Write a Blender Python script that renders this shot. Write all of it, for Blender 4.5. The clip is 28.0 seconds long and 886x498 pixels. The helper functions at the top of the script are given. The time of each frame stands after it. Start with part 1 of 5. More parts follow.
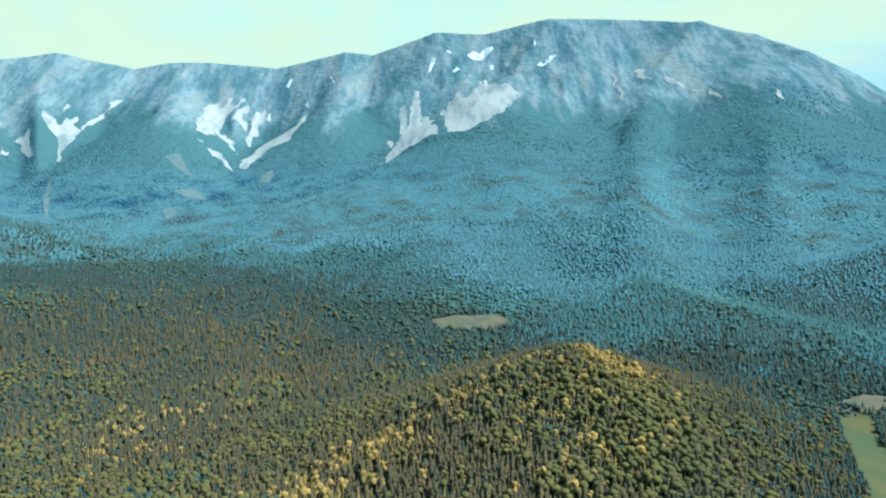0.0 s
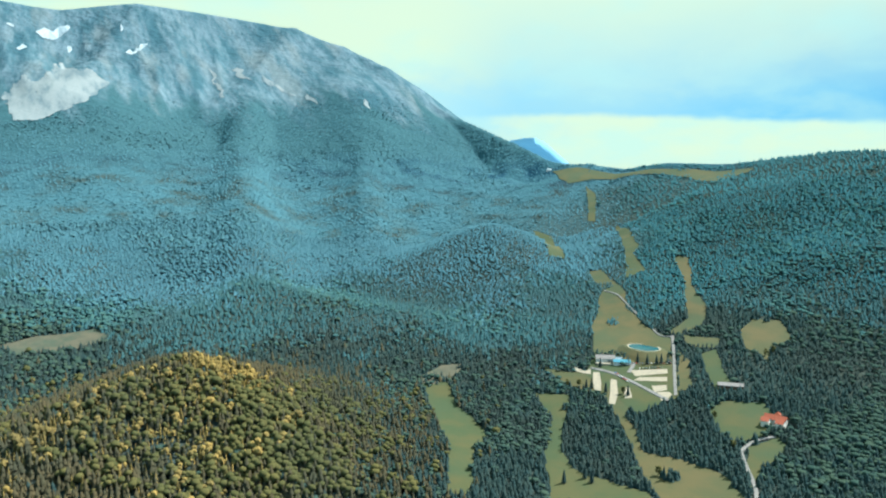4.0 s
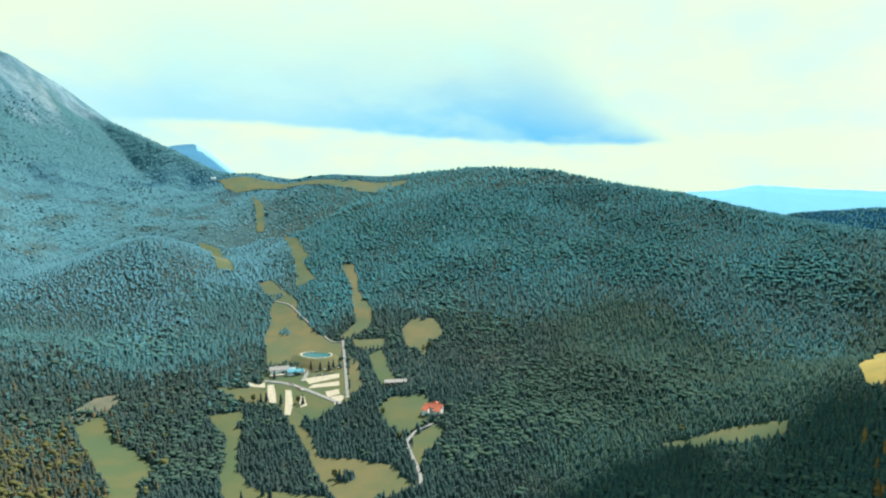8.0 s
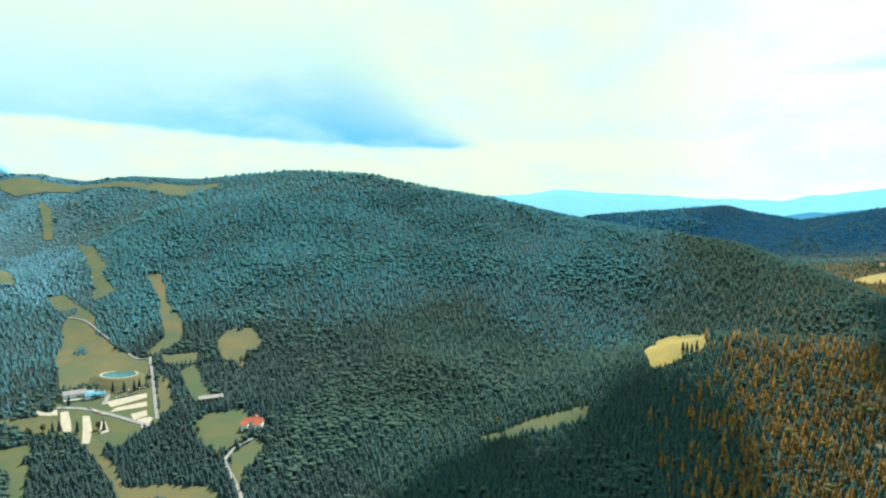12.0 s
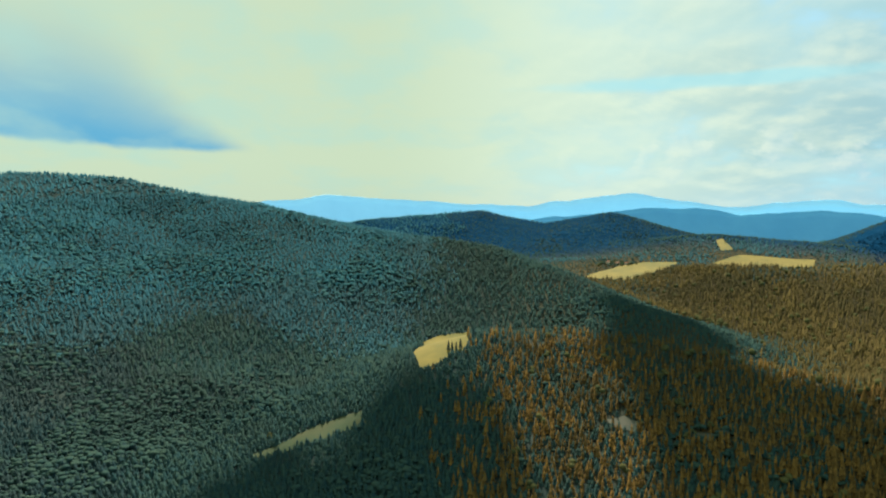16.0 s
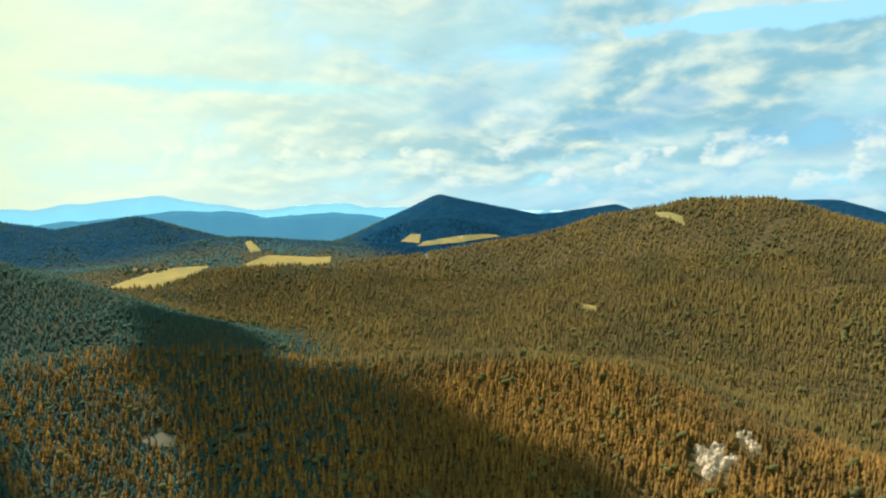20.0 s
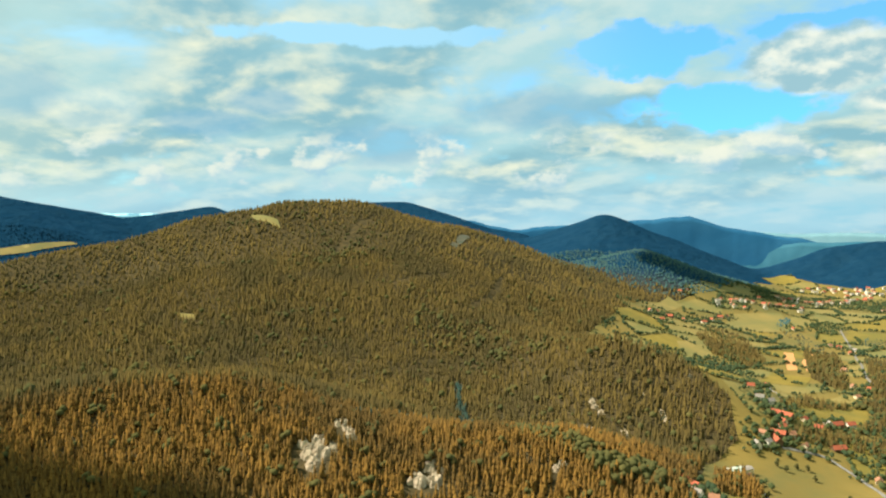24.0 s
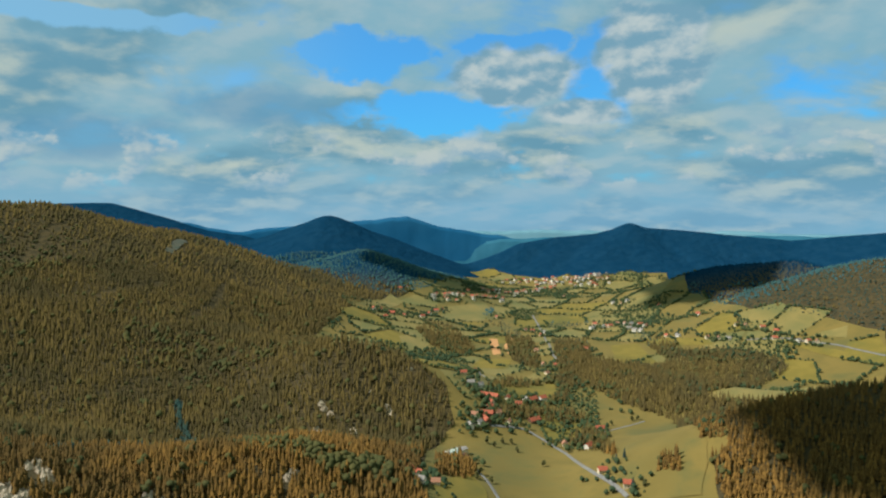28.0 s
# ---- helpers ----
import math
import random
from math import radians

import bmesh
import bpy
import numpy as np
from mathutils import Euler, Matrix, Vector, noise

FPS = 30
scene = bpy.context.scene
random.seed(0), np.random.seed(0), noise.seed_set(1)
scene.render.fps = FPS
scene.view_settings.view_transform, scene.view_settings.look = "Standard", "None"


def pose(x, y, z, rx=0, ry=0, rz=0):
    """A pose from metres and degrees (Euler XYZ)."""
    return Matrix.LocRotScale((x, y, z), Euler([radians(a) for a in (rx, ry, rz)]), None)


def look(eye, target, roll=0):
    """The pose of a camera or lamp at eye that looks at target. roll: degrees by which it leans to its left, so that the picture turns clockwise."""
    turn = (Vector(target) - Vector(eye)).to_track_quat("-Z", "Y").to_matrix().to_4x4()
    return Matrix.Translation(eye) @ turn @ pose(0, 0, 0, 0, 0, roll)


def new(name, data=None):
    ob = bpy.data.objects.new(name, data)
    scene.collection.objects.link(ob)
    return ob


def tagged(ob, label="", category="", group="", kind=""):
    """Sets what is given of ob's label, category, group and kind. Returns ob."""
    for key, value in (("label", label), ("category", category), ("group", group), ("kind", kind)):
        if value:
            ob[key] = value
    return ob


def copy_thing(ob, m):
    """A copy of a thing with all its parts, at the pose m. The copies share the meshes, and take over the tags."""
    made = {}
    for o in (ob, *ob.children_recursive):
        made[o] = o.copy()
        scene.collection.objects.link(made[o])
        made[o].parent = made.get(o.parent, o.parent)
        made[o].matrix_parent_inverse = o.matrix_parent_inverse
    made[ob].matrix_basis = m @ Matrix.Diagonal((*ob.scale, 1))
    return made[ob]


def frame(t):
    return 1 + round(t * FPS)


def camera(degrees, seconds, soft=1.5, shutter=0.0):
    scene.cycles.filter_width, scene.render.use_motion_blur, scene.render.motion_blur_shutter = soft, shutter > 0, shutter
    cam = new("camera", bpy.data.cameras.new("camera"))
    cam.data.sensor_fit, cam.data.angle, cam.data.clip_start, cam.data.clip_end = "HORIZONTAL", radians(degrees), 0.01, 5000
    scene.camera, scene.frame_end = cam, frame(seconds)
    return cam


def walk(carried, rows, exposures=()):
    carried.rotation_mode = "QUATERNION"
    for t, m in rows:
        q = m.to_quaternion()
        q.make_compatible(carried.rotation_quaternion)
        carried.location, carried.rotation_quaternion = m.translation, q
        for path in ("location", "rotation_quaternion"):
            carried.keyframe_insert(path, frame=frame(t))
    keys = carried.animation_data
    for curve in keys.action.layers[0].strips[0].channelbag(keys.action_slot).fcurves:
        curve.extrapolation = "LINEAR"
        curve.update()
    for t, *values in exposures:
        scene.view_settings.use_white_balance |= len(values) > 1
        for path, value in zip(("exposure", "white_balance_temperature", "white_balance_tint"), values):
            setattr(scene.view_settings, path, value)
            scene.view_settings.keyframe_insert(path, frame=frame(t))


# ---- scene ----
cam = camera(66.8, 28.0, soft=2.2)
EYE = (0.0, 0.0, 350.0)          # hovering over the valley, turning clockwise on the spot and climbing a little
CLIMB = ((0, 12, 20, 28), (0.0, 12.0, 22.0, 38.0))          # seconds, metres gained
TURN = [                         # seconds, yaw, pitch, roll
    (0.0, -0.05, -4.50, 0.60),
    (0.5, -3.87, -4.53, 0.80),
    (1.0, -8.58, -4.64, 0.62),
    (1.5, -13.49, -4.72, 0.64),
    (2.0, -17.50, -4.77, 0.62),
    (2.5, -21.01, -4.82, 0.65),
    (3.0, -24.42, -4.75, 0.59),
    (3.5, -28.32, -4.85, 0.50),
    (4.0, -32.73, -4.91, 0.48),
    (4.5, -37.72, -4.93, 0.32),
    (6.5, -53.83, -4.55, 0.32),
    (7.0, -56.73, -4.58, 0.27),
    (7.5, -58.63, -4.46, 0.27),
    (8.0, -60.42, -4.35, 0.28),
    (8.5, -62.42, -4.32, 0.29),
    (9.0, -64.12, -4.31, 0.22),
    (9.5, -65.91, -4.19, 0.24),
    (10.0, -67.81, -4.16, 0.26),
    (10.5, -69.51, -4.14, 0.30),
    (11.0, -71.31, -4.12, 0.33),
    (11.5, -73.40, -4.17, 0.26),
    (12.0, -75.69, -4.20, 0.29),
    (12.5, -78.39, -4.10, 0.31),
    (14.5, -86.96, -3.94, 0.34),
    (15.0, -89.45, -3.95, 0.31),
    (15.5, -92.14, -3.93, 0.28),
    (16.0, -95.13, -3.90, 0.26),
    (16.5, -98.92, -3.90, 0.26),
    (17.0, -103.40, -3.84, 0.28),
    (17.5, -108.39, -3.85, 0.34),
    (18.0, -113.87, -3.93, 0.34),
    (18.5, -119.45, -3.91, 0.29),
    (19.0, -124.34, -3.95, 0.35),
    (19.5, -129.43, -3.90, 0.34),
    (20.0, -133.72, -3.92, 0.33),
    (20.5, -136.92, -3.92, 0.29),
    (22.5, -151.22, -3.94, 0.31),
    (23.0, -157.12, -3.98, 0.30),
    (23.5, -162.73, -3.98, 0.39),
    (24.0, -167.14, -4.04, 0.32),
    (24.5, -170.45, -3.96, 0.26),
    (25.0, -173.96, -3.99, 0.23),
    (25.5, -177.68, -4.03, 0.22),
    (26.0, -180.48, -4.09, 0.24),
    (26.5, -183.69, -4.07, 0.29),
    (27.0, -186.90, -4.16, 0.25),
    (27.5, -188.91, -4.16, 0.20),
    (28.0, -190.32, -4.17, 0.22),
]
walk(cam, [(t, pose(EYE[0], EYE[1], EYE[2] + float(np.interp(t, *CLIMB)), 90 + p, r, y)) for t, y, p, r in TURN],
     exposures=[(0.0, 1.38, 4600, 10), (4.0, 1.42, 4780, 10), (9.0, 1.58, 5030, 10), (12.0, 1.62, 4950, 10), (14.5, 1.12, 5080, 10), (17.0, 1.03, 5150, 10),
                (18.0, 1.1, 5250, 10), (20.0, 1.3, 5450, 10), (23.0, 1.38, 5750, 10), (24.0, 1.2, 5700, 10), (26.0, 0.84, 5350, 10), (28.0, 0.46, 5000, 10)])

# ---- world, sun ----
SUN_AZ, SUN_EL = 96.0, 48.0      # degrees clockwise from the first view, and above the horizon


def polar(az, d, z=0.0):
    """A place in the plan from its bearing in degrees, distance and height."""
    return Vector((d * math.sin(radians(az)), d * math.cos(radians(az)), z))


class Nodes:
    """Short hand for wiring node trees."""

    def __init__(self, tree, clear=True):
        self.t = tree
        if clear:
            tree.nodes.clear()

    def add(self, kind, inputs=None, **props):
        n = self.t.nodes.new(kind)
        if kind == "ShaderNodeMath":
            n.operation = props.pop("operation", "ADD")
        for k, v in props.items():
            setattr(n, k, v)
        for k, v in (inputs or {}).items():
            self.put(n.inputs[k], v)
        return n

    def put(self, socket, v):
        if isinstance(v, bpy.types.NodeSocket):
            self.t.links.new(v, socket)
        else:
            socket.default_value = v

    def math(self, op, a, b=0.0, clamp=False):
        n = self.add("ShaderNodeMath", {0: a, 1: b}, operation=op)
        n.use_clamp = clamp
        return n.outputs[0]

    def ramp(self, v, lo, hi, a=0.0, b=1.0):
        n = self.add("ShaderNodeMapRange", {0: v, 1: lo, 2: hi, 3: a, 4: b}, interpolation_type="SMOOTHSTEP")
        return n.outputs[0]

    def mix(self, f, a, b):
        n = self.t.nodes.new("ShaderNodeMix")
        n.data_type = "RGBA"
        self.put(n.inputs[0], f), self.put(n.inputs[6], a), self.put(n.inputs[7], b)
        return n.outputs[2]

    def noise(self, vec, scale, detail=4.0, rough=0.55, out=0, dist=0.0):
        n = self.add("ShaderNodeTexNoise", {"Vector": vec, "Scale": scale, "Detail": detail, "Roughness": rough, "Distortion": dist})
        return n.outputs[out]


world = bpy.data.worlds.new("sky")
scene.world = world
world.use_nodes = True
W = Nodes(world.node_tree)
way = W.add("ShaderNodeTexCoord").outputs["Generated"]
sep = W.add("ShaderNodeSeparateXYZ", {0: way}).outputs
bearing = W.math("MULTIPLY", W.math("ARCTAN2", sep[0], sep[1]), 180 / math.pi)
bearing = W.math("MODULO", W.math("ADD", bearing, 440.0), 360.0)          # 80 = the first view's axis
height = W.math("MULTIPLY", W.math("ARCSINE", sep[2]), 180 / math.pi)
nishita = W.add("ShaderNodeTexSky", sky_type="NISHITA", sun_disc=False, sun_elevation=radians(SUN_EL),
                sun_rotation=radians(SUN_AZ), altitude=900.0, air_density=1.0, dust_density=1.5, ozone_density=2.5).outputs[0]
blue = W.add("ShaderNodeVectorMath", {0: nishita, 1: (0.035, 0.16, 0.21)}, operation="MULTIPLY").outputs[0]
blue = W.mix(W.ramp(bearing, 80 + 165.0, 80 + 186.0, 0.75, 0.30), blue, (0.53, 0.73, 0.62, 1))          # thin high cloud over the blue

# a broken deck of cloud seen in perspective, and small heaped clouds low over the hills
near = W.math("DIVIDE", 1.0, W.math("ADD", W.math("MAXIMUM", W.math("ADD", sep[2], 0.06), 0.0), 0.27))
deck = W.add("ShaderNodeVectorMath", {0: way, "Scale": near}, operation="SCALE").outputs[0]
deck = W.add("ShaderNodeVectorMath", {0: deck, 1: (1.0, 1.0, 0.0)}, operation="MULTIPLY").outputs[0]
sunward = W.add("ShaderNodeVectorMath", {0: W.add("ShaderNodeVectorMath", {0: deck, 1: (0.965, 0.965, 1.0)}, operation="MULTIPLY").outputs[0],
                                         1: (0.035, -0.004, 0.0)}, operation="ADD").outputs[0]
big = W.noise(deck, 1.4, 5.0, 0.5)
puff = W.noise(deck, 3.3, 7.0, 0.52, dist=0.15)
puff_above = W.noise(sunward, 3.3, 7.0, 0.52, dist=0.15)
flat = W.add("ShaderNodeCombineXYZ", {0: W.math("MULTIPLY", bearing, 0.30), 1: W.math("MULTIPLY", height, 0.46), 2: 3.7}).outputs[0]
flat_above = W.add("ShaderNodeVectorMath", {0: flat, 1: (-0.16, 0.30, 0.0)}, operation="ADD").outputs[0]
heap = W.noise(flat, 0.85, 6.0, 0.52)
heap_above = W.noise(flat_above, 0.85, 6.0, 0.52)


def blob(az, el, wa, we, wobble=0.0, soft=0.2):
    """1 in the middle of an oval of sky, 0 outside it, with a torn edge."""
    a = W.math("DIVIDE", W.math("SUBTRACT", bearing, az + 80.0), wa)
    e = W.math("DIVIDE", W.math("SUBTRACT", height, el), we)
    r = W.math("SQRT", W.math("ADD", W.math("MULTIPLY", a, a), W.math("MULTIPLY", e, e)))
    r = W.math("ADD", r, W.math("MULTIPLY", W.math("SUBTRACT", heap, 0.5), wobble))
    return W.ramp(r, 1.0 + soft, 1.0 - soft)


def most(*values):
    top = values[0]
    for v in values[1:]:
        top = W.math("MAXIMUM", top, v)
    return top


turned = W.ramp(bearing, 80 + 92.0, 80 + 150.0)           # broken cloud away from the sun, thin veil towards it
body = W.math("ADD", W.math("MULTIPLY", big, 0.45), W.math("MULTIPLY", puff, 0.55))
cover = W.ramp(body, 0.34, 0.47)
gaps = most(blob(183.6, 11.9, 5.5, 2.0, 2.4), blob(203.2, 10.0, 3.0, 4.0, 1.6), blob(189.0, 7.3, 7.5, 1.5, 2.4), blob(197, 12.6, 5.0, 1.0, 2.4), blob(160, 13.5, 12, 0.8, 2.6))
cover = W.math("SUBTRACT", cover, gaps, clamp=True)
lit = W.ramp(W.math("SUBTRACT", puff, puff_above), -0.09, 0.17)
thick = W.ramp(big, 0.42, 0.60)
cloud = W.mix(lit, W.mix(thick, (0.42, 0.62, 0.57, 1), (0.27, 0.46, 0.46, 1)), W.mix(thick, (0.58, 0.69, 0.58, 1), (0.82, 0.80, 0.54, 1)))
broken = W.mix(cover, blue, cloud)
big_heap = most(blob(196.6, 10.2, 5.2, 2.3, 1.8), blob(207.5, 11.5, 4.2, 4.2, 1.8), blob(201.8, 7.0, 3.4, 1.2, 1.8))          # the tall heaps beside the blue
heap_lit = W.ramp(W.math("SUBTRACT", heap, heap_above), -0.11, 0.16)
broken = W.mix(big_heap, broken, W.mix(heap_lit, (0.34, 0.51, 0.50, 1), (0.84, 0.82, 0.62, 1)))
slate = W.math("MULTIPLY", most(blob(135.3, 8.0, 3.0, 2.0, 1.2, 0.4), blob(148.0, 6.4, 3.8, 1.0, 0.8, 0.35), blob(163, 5.0, 6.0, 1.6, 1.6, 0.5), blob(176, 7.4, 6.0, 1.5, 1.6, 0.5), blob(152.5, 8.2, 3.0, 1.0, 1.2, 0.5)), 0.62)
broken = W.mix(slate, broken, (0.22, 0.43, 0.51, 1))
broken = W.mix(W.math("MULTIPLY", blob(140.2, 7.0, 3.4, 1.5, 1.8), 0.5), broken, W.mix(heap_lit, (0.52, 0.64, 0.58, 1), (0.92, 0.88, 0.62, 1)))
low_heap = W.math("MULTIPLY", W.ramp(heap, 0.51, 0.60), W.math("MULTIPLY", W.ramp(height, 0.4, 1.6), W.ramp(height, 6.5, 4.6)))
broken = W.mix(W.math("MULTIPLY", low_heap, 0.8), broken, W.mix(heap_lit, (0.36, 0.54, 0.56, 1), (0.86, 0.82, 0.60, 1)))
glare = W.ramp(bearing, 80 + 88.0, 80 + 112.0)
veil = W.mix(W.ramp(body, 0.40, 0.56), W.mix(glare, (0.62, 0.72, 0.44, 1), (0.76, 0.84, 0.56, 1)), W.mix(glare, (0.70, 0.72, 0.39, 1), (0.88, 0.89, 0.53, 1)))
sky = W.mix(turned, veil, broken)
sky = W.mix(W.math("MULTIPLY", blob(117, 9.4, 12, 0.5, 1.0, 0.5), 0.6), sky, (0.50, 0.80, 0.66, 1))
# the long dark cloud over the pass: flat underneath, thinning upwards, with a pointed end
under = W.math("ADD", W.ramp(bearing, 80 + 40.0, 80 + 78.0, 5.9, 4.0), W.math("MULTIPLY", W.math("SUBTRACT", heap, 0.5), 1.1))
reach = W.ramp(bearing, 80 + 80.0, 80 + 66.0, 1.2, 13.0)
up = W.math("DIVIDE", W.math("SUBTRACT", height, under), reach)
dark = W.math("MULTIPLY", W.ramp(W.math("SUBTRACT", height, under), -0.1, 0.55), W.math("POWER", W.ramp(up, 1.05, -0.15), 1.3))
dark = W.math("MULTIPLY", dark, W.math("MULTIPLY", W.ramp(bearing, 80 + 30.0, 80 + 40.0), W.ramp(bearing, 80 + 80.0, 80 + 76.0)))
dark = W.math("MULTIPLY", dark, W.ramp(puff, 0.30, 0.60, 0.62, 1.0))
sky = W.mix(W.math("MULTIPLY", dark, W.ramp(bearing, 80 + 44.0, 80 + 60.0, 0.72, 1.0)), sky, W.mix(W.ramp(bearing, 80 + 48.0, 80 + 68.0), (0.24, 0.51, 0.55, 1), (0.12, 0.40, 0.52, 1)))
sky = W.mix(W.math("MULTIPLY", blob(30, 6.5, 10, 3.0, 1.6, 0.6), 0.45), sky, (0.30, 0.56, 0.58, 1))
haze = W.ramp(height, 4.0, -1.5)
sky = W.mix(W.math("MULTIPLY", haze, 0.5), sky, W.mix(turned, W.mix(glare, (0.66, 0.66, 0.38, 1), (0.80, 0.82, 0.54, 1)), (0.38, 0.60, 0.66, 1)))
back = W.add("ShaderNodeBackground", {0: sky, 1: 0.5})
W.add("ShaderNodeOutputWorld", {0: back.outputs[0]})

sun = new("sun", bpy.data.lights.new("sun", "SUN"))
sun.data.energy, sun.data.angle, sun.data.color = 4.7, radians(1.2), (1.0, 0.79, 0.52)
sun.matrix_world = look(polar(SUN_AZ, 1000, 1000 * math.tan(radians(SUN_EL))), (0, 0, 0))

# ---- materials ----
def material(name, build, rough=0.9, bump=None, spec=0.2):
    """A node material; build(nodes, position) gives the base colour's socket or value."""
    m = bpy.data.materials.new(name)
    m.use_nodes = True
    n = Nodes(m.node_tree)
    pos = n.add("ShaderNodeNewGeometry")
    colour = build(n, pos.outputs["Position"])
    b = n.add("ShaderNodeBsdfPrincipled", {"Base Color": colour, "Roughness": rough, "Specular IOR Level": spec})
    if bump:
        scale, strength, depth = bump
        h = n.noise(pos.outputs["Position"], scale, 5.0)
        n.put(b.inputs["Normal"], n.add("ShaderNodeBump", {"Height": h, "Strength": strength, "Distance": depth}).outputs[0])
    n.add("ShaderNodeOutputMaterial", {0: b.outputs[0]})
    return m


def rgba(c):
    return (*c, 1.0)


def foliage(name, a, b, c, gloss=0.0, dip=0.55, up=0.55):
    """Leaves: each tree differs, and stands of trees differ from one another; many small leaves face up to the light."""
    def build(n, pos):
        tree = n.add("ShaderNodeNewGeometry").outputs["Random Per Island"]
        stand = n.noise(pos, 0.006, 3.0)
        fine = n.noise(pos, 0.35, 3.0)
        col = n.mix(n.ramp(tree, 0.1, 0.9), rgba(a), rgba(b))
        col = n.mix(n.math("MULTIPLY", n.ramp(stand, 0.42, 0.66), 0.7), col, rgba(c))
        return n.mix(n.ramp(fine, 0.3, 0.7, 0.0, 0.35), col, rgba([v * dip for v in a]))
    m = material(name, build, 0.9, None, gloss)
    n = Nodes(m.node_tree, False)
    side = n.add("ShaderNodeVectorMath", {0: n.add("ShaderNodeNewGeometry").outputs["Normal"], 1: (0.0, 0.0, up)}, operation="ADD").outputs[0]
    leaf = n.add("ShaderNodeVectorMath", {0: side}, operation="NORMALIZE").outputs[0]
    n.put(m.node_tree.nodes["Principled BSDF"].inputs["Normal"], leaf)
    return m


def two(name, a, b, scale, rough=0.9, bump=None, c=None, scale2=0.02, spec=0.2):
    def build(n, pos):
        col = n.mix(n.ramp(n.noise(pos, scale, 6.0), 0.35, 0.65), rgba(a), rgba(b))
        if c:
            col = n.mix(n.math("MULTIPLY", n.ramp(n.noise(pos, scale2, 4.0), 0.45, 0.65), 0.8), col, rgba(c))
        return col
    return material(name, build, rough, bump, spec)


SPRUCE = foliage("spruce_needles", (0.026, 0.048, 0.049), (0.036, 0.056, 0.051), (0.032, 0.042, 0.037), dip=0.85, up=1.1)
DARK_SPRUCE = foliage("dark_spruce_needles", (0.030, 0.060, 0.058), (0.046, 0.076, 0.058), (0.042, 0.058, 0.044), dip=0.68, up=1.1)
# haze over the distance is put into the blue of these three
RIDGE_SPRUCE = foliage("hazed_ridge_spruce_needles", (0.040, 0.112, 0.136), (0.052, 0.124, 0.138), (0.042, 0.098, 0.114), dip=0.86, up=2.0)
HAZE_SPRUCE = foliage("hazed_mountain_spruce_needles", (0.066, 0.146, 0.186), (0.074, 0.156, 0.192), (0.056, 0.118, 0.148), dip=0.92, up=2.2)
# darkened too, for cloud shade on the far hills
DEEP_SPRUCE = foliage("hazed_far_spruce_needles", (0.005, 0.028, 0.068), (0.008, 0.033, 0.074), (0.009, 0.030, 0.058), dip=0.88, up=1.6)
# warm sunlight is put into the brown of these needles
BROWN_SPRUCE = foliage("sunlit_brown_needles", (0.112, 0.070, 0.021), (0.208, 0.124, 0.030), (0.068, 0.055, 0.025))
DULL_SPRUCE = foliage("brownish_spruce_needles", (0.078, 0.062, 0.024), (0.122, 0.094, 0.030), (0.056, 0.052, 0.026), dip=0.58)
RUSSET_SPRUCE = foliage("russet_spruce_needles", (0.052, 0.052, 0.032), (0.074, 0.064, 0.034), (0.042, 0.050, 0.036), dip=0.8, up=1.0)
# haze tint again, the slope pair about half as strong
RIDGE_BEECH = foliage("hazed_ridge_beech_leaves", (0.046, 0.120, 0.130), (0.068, 0.136, 0.126), (0.046, 0.104, 0.116), dip=0.82, up=2.0)
SLOPE_SPRUCE = foliage("hazed_slope_spruce_needles", (0.040, 0.094, 0.108), (0.052, 0.106, 0.112), (0.046, 0.080, 0.084), dip=0.85, up=1.6)
SLOPE_BEECH = foliage("hazed_slope_beech_leaves", (0.050, 0.108, 0.110), (0.062, 0.122, 0.112), (0.048, 0.094, 0.096), dip=0.85, up=1.6)
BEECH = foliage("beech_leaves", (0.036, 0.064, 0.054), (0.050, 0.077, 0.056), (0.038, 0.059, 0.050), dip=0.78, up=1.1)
# same haze tint for the mountain beeches
HAZE_BEECH = foliage("hazed_mountain_beech_leaves", (0.070, 0.152, 0.184), (0.080, 0.164, 0.188), (0.060, 0.134, 0.164), dip=0.92, up=2.2)
OLIVE = foliage("olive_green_leaves", (0.068, 0.072, 0.028), (0.096, 0.090, 0.032), (0.054, 0.062, 0.030), dip=0.72)
# sunlight on the near hill is put into this gold
GOLD = foliage("sunlit_gold_leaves", (0.15, 0.118, 0.040), (0.27, 0.198, 0.056), (0.10, 0.092, 0.042), dip=0.66)
HEDGE = foliage("hedgerow_leaves", (0.040, 0.060, 0.030), (0.068, 0.084, 0.034), (0.036, 0.060, 0.038), dip=0.65)
BARK = two("bark", (0.10, 0.075, 0.05), (0.05, 0.04, 0.03), 1.5, 0.95)
GRASS = two("meadow_grass", (0.042, 0.062, 0.026), (0.064, 0.068, 0.026), 0.02, 0.95, (0.5, 0.4, 0.3), (0.042, 0.064, 0.030), 0.012)


def fall_line(name, a, b, lo, hi, rough=0.95):
    """Loose rock or snow in streaks down the slope, with bare rock between."""
    def build(n, pos):
        fall = n.add("ShaderNodeVectorMath", {0: pos, 1: (1.0, 0.22, 0.30)}, operation="MULTIPLY").outputs[0]
        return n.mix(n.ramp(n.noise(fall, 0.02, 8.0, 0.62), lo, hi), rgba(a), rgba(b))
    return material(name, build, rough, (0.08, 0.6, 4.0))


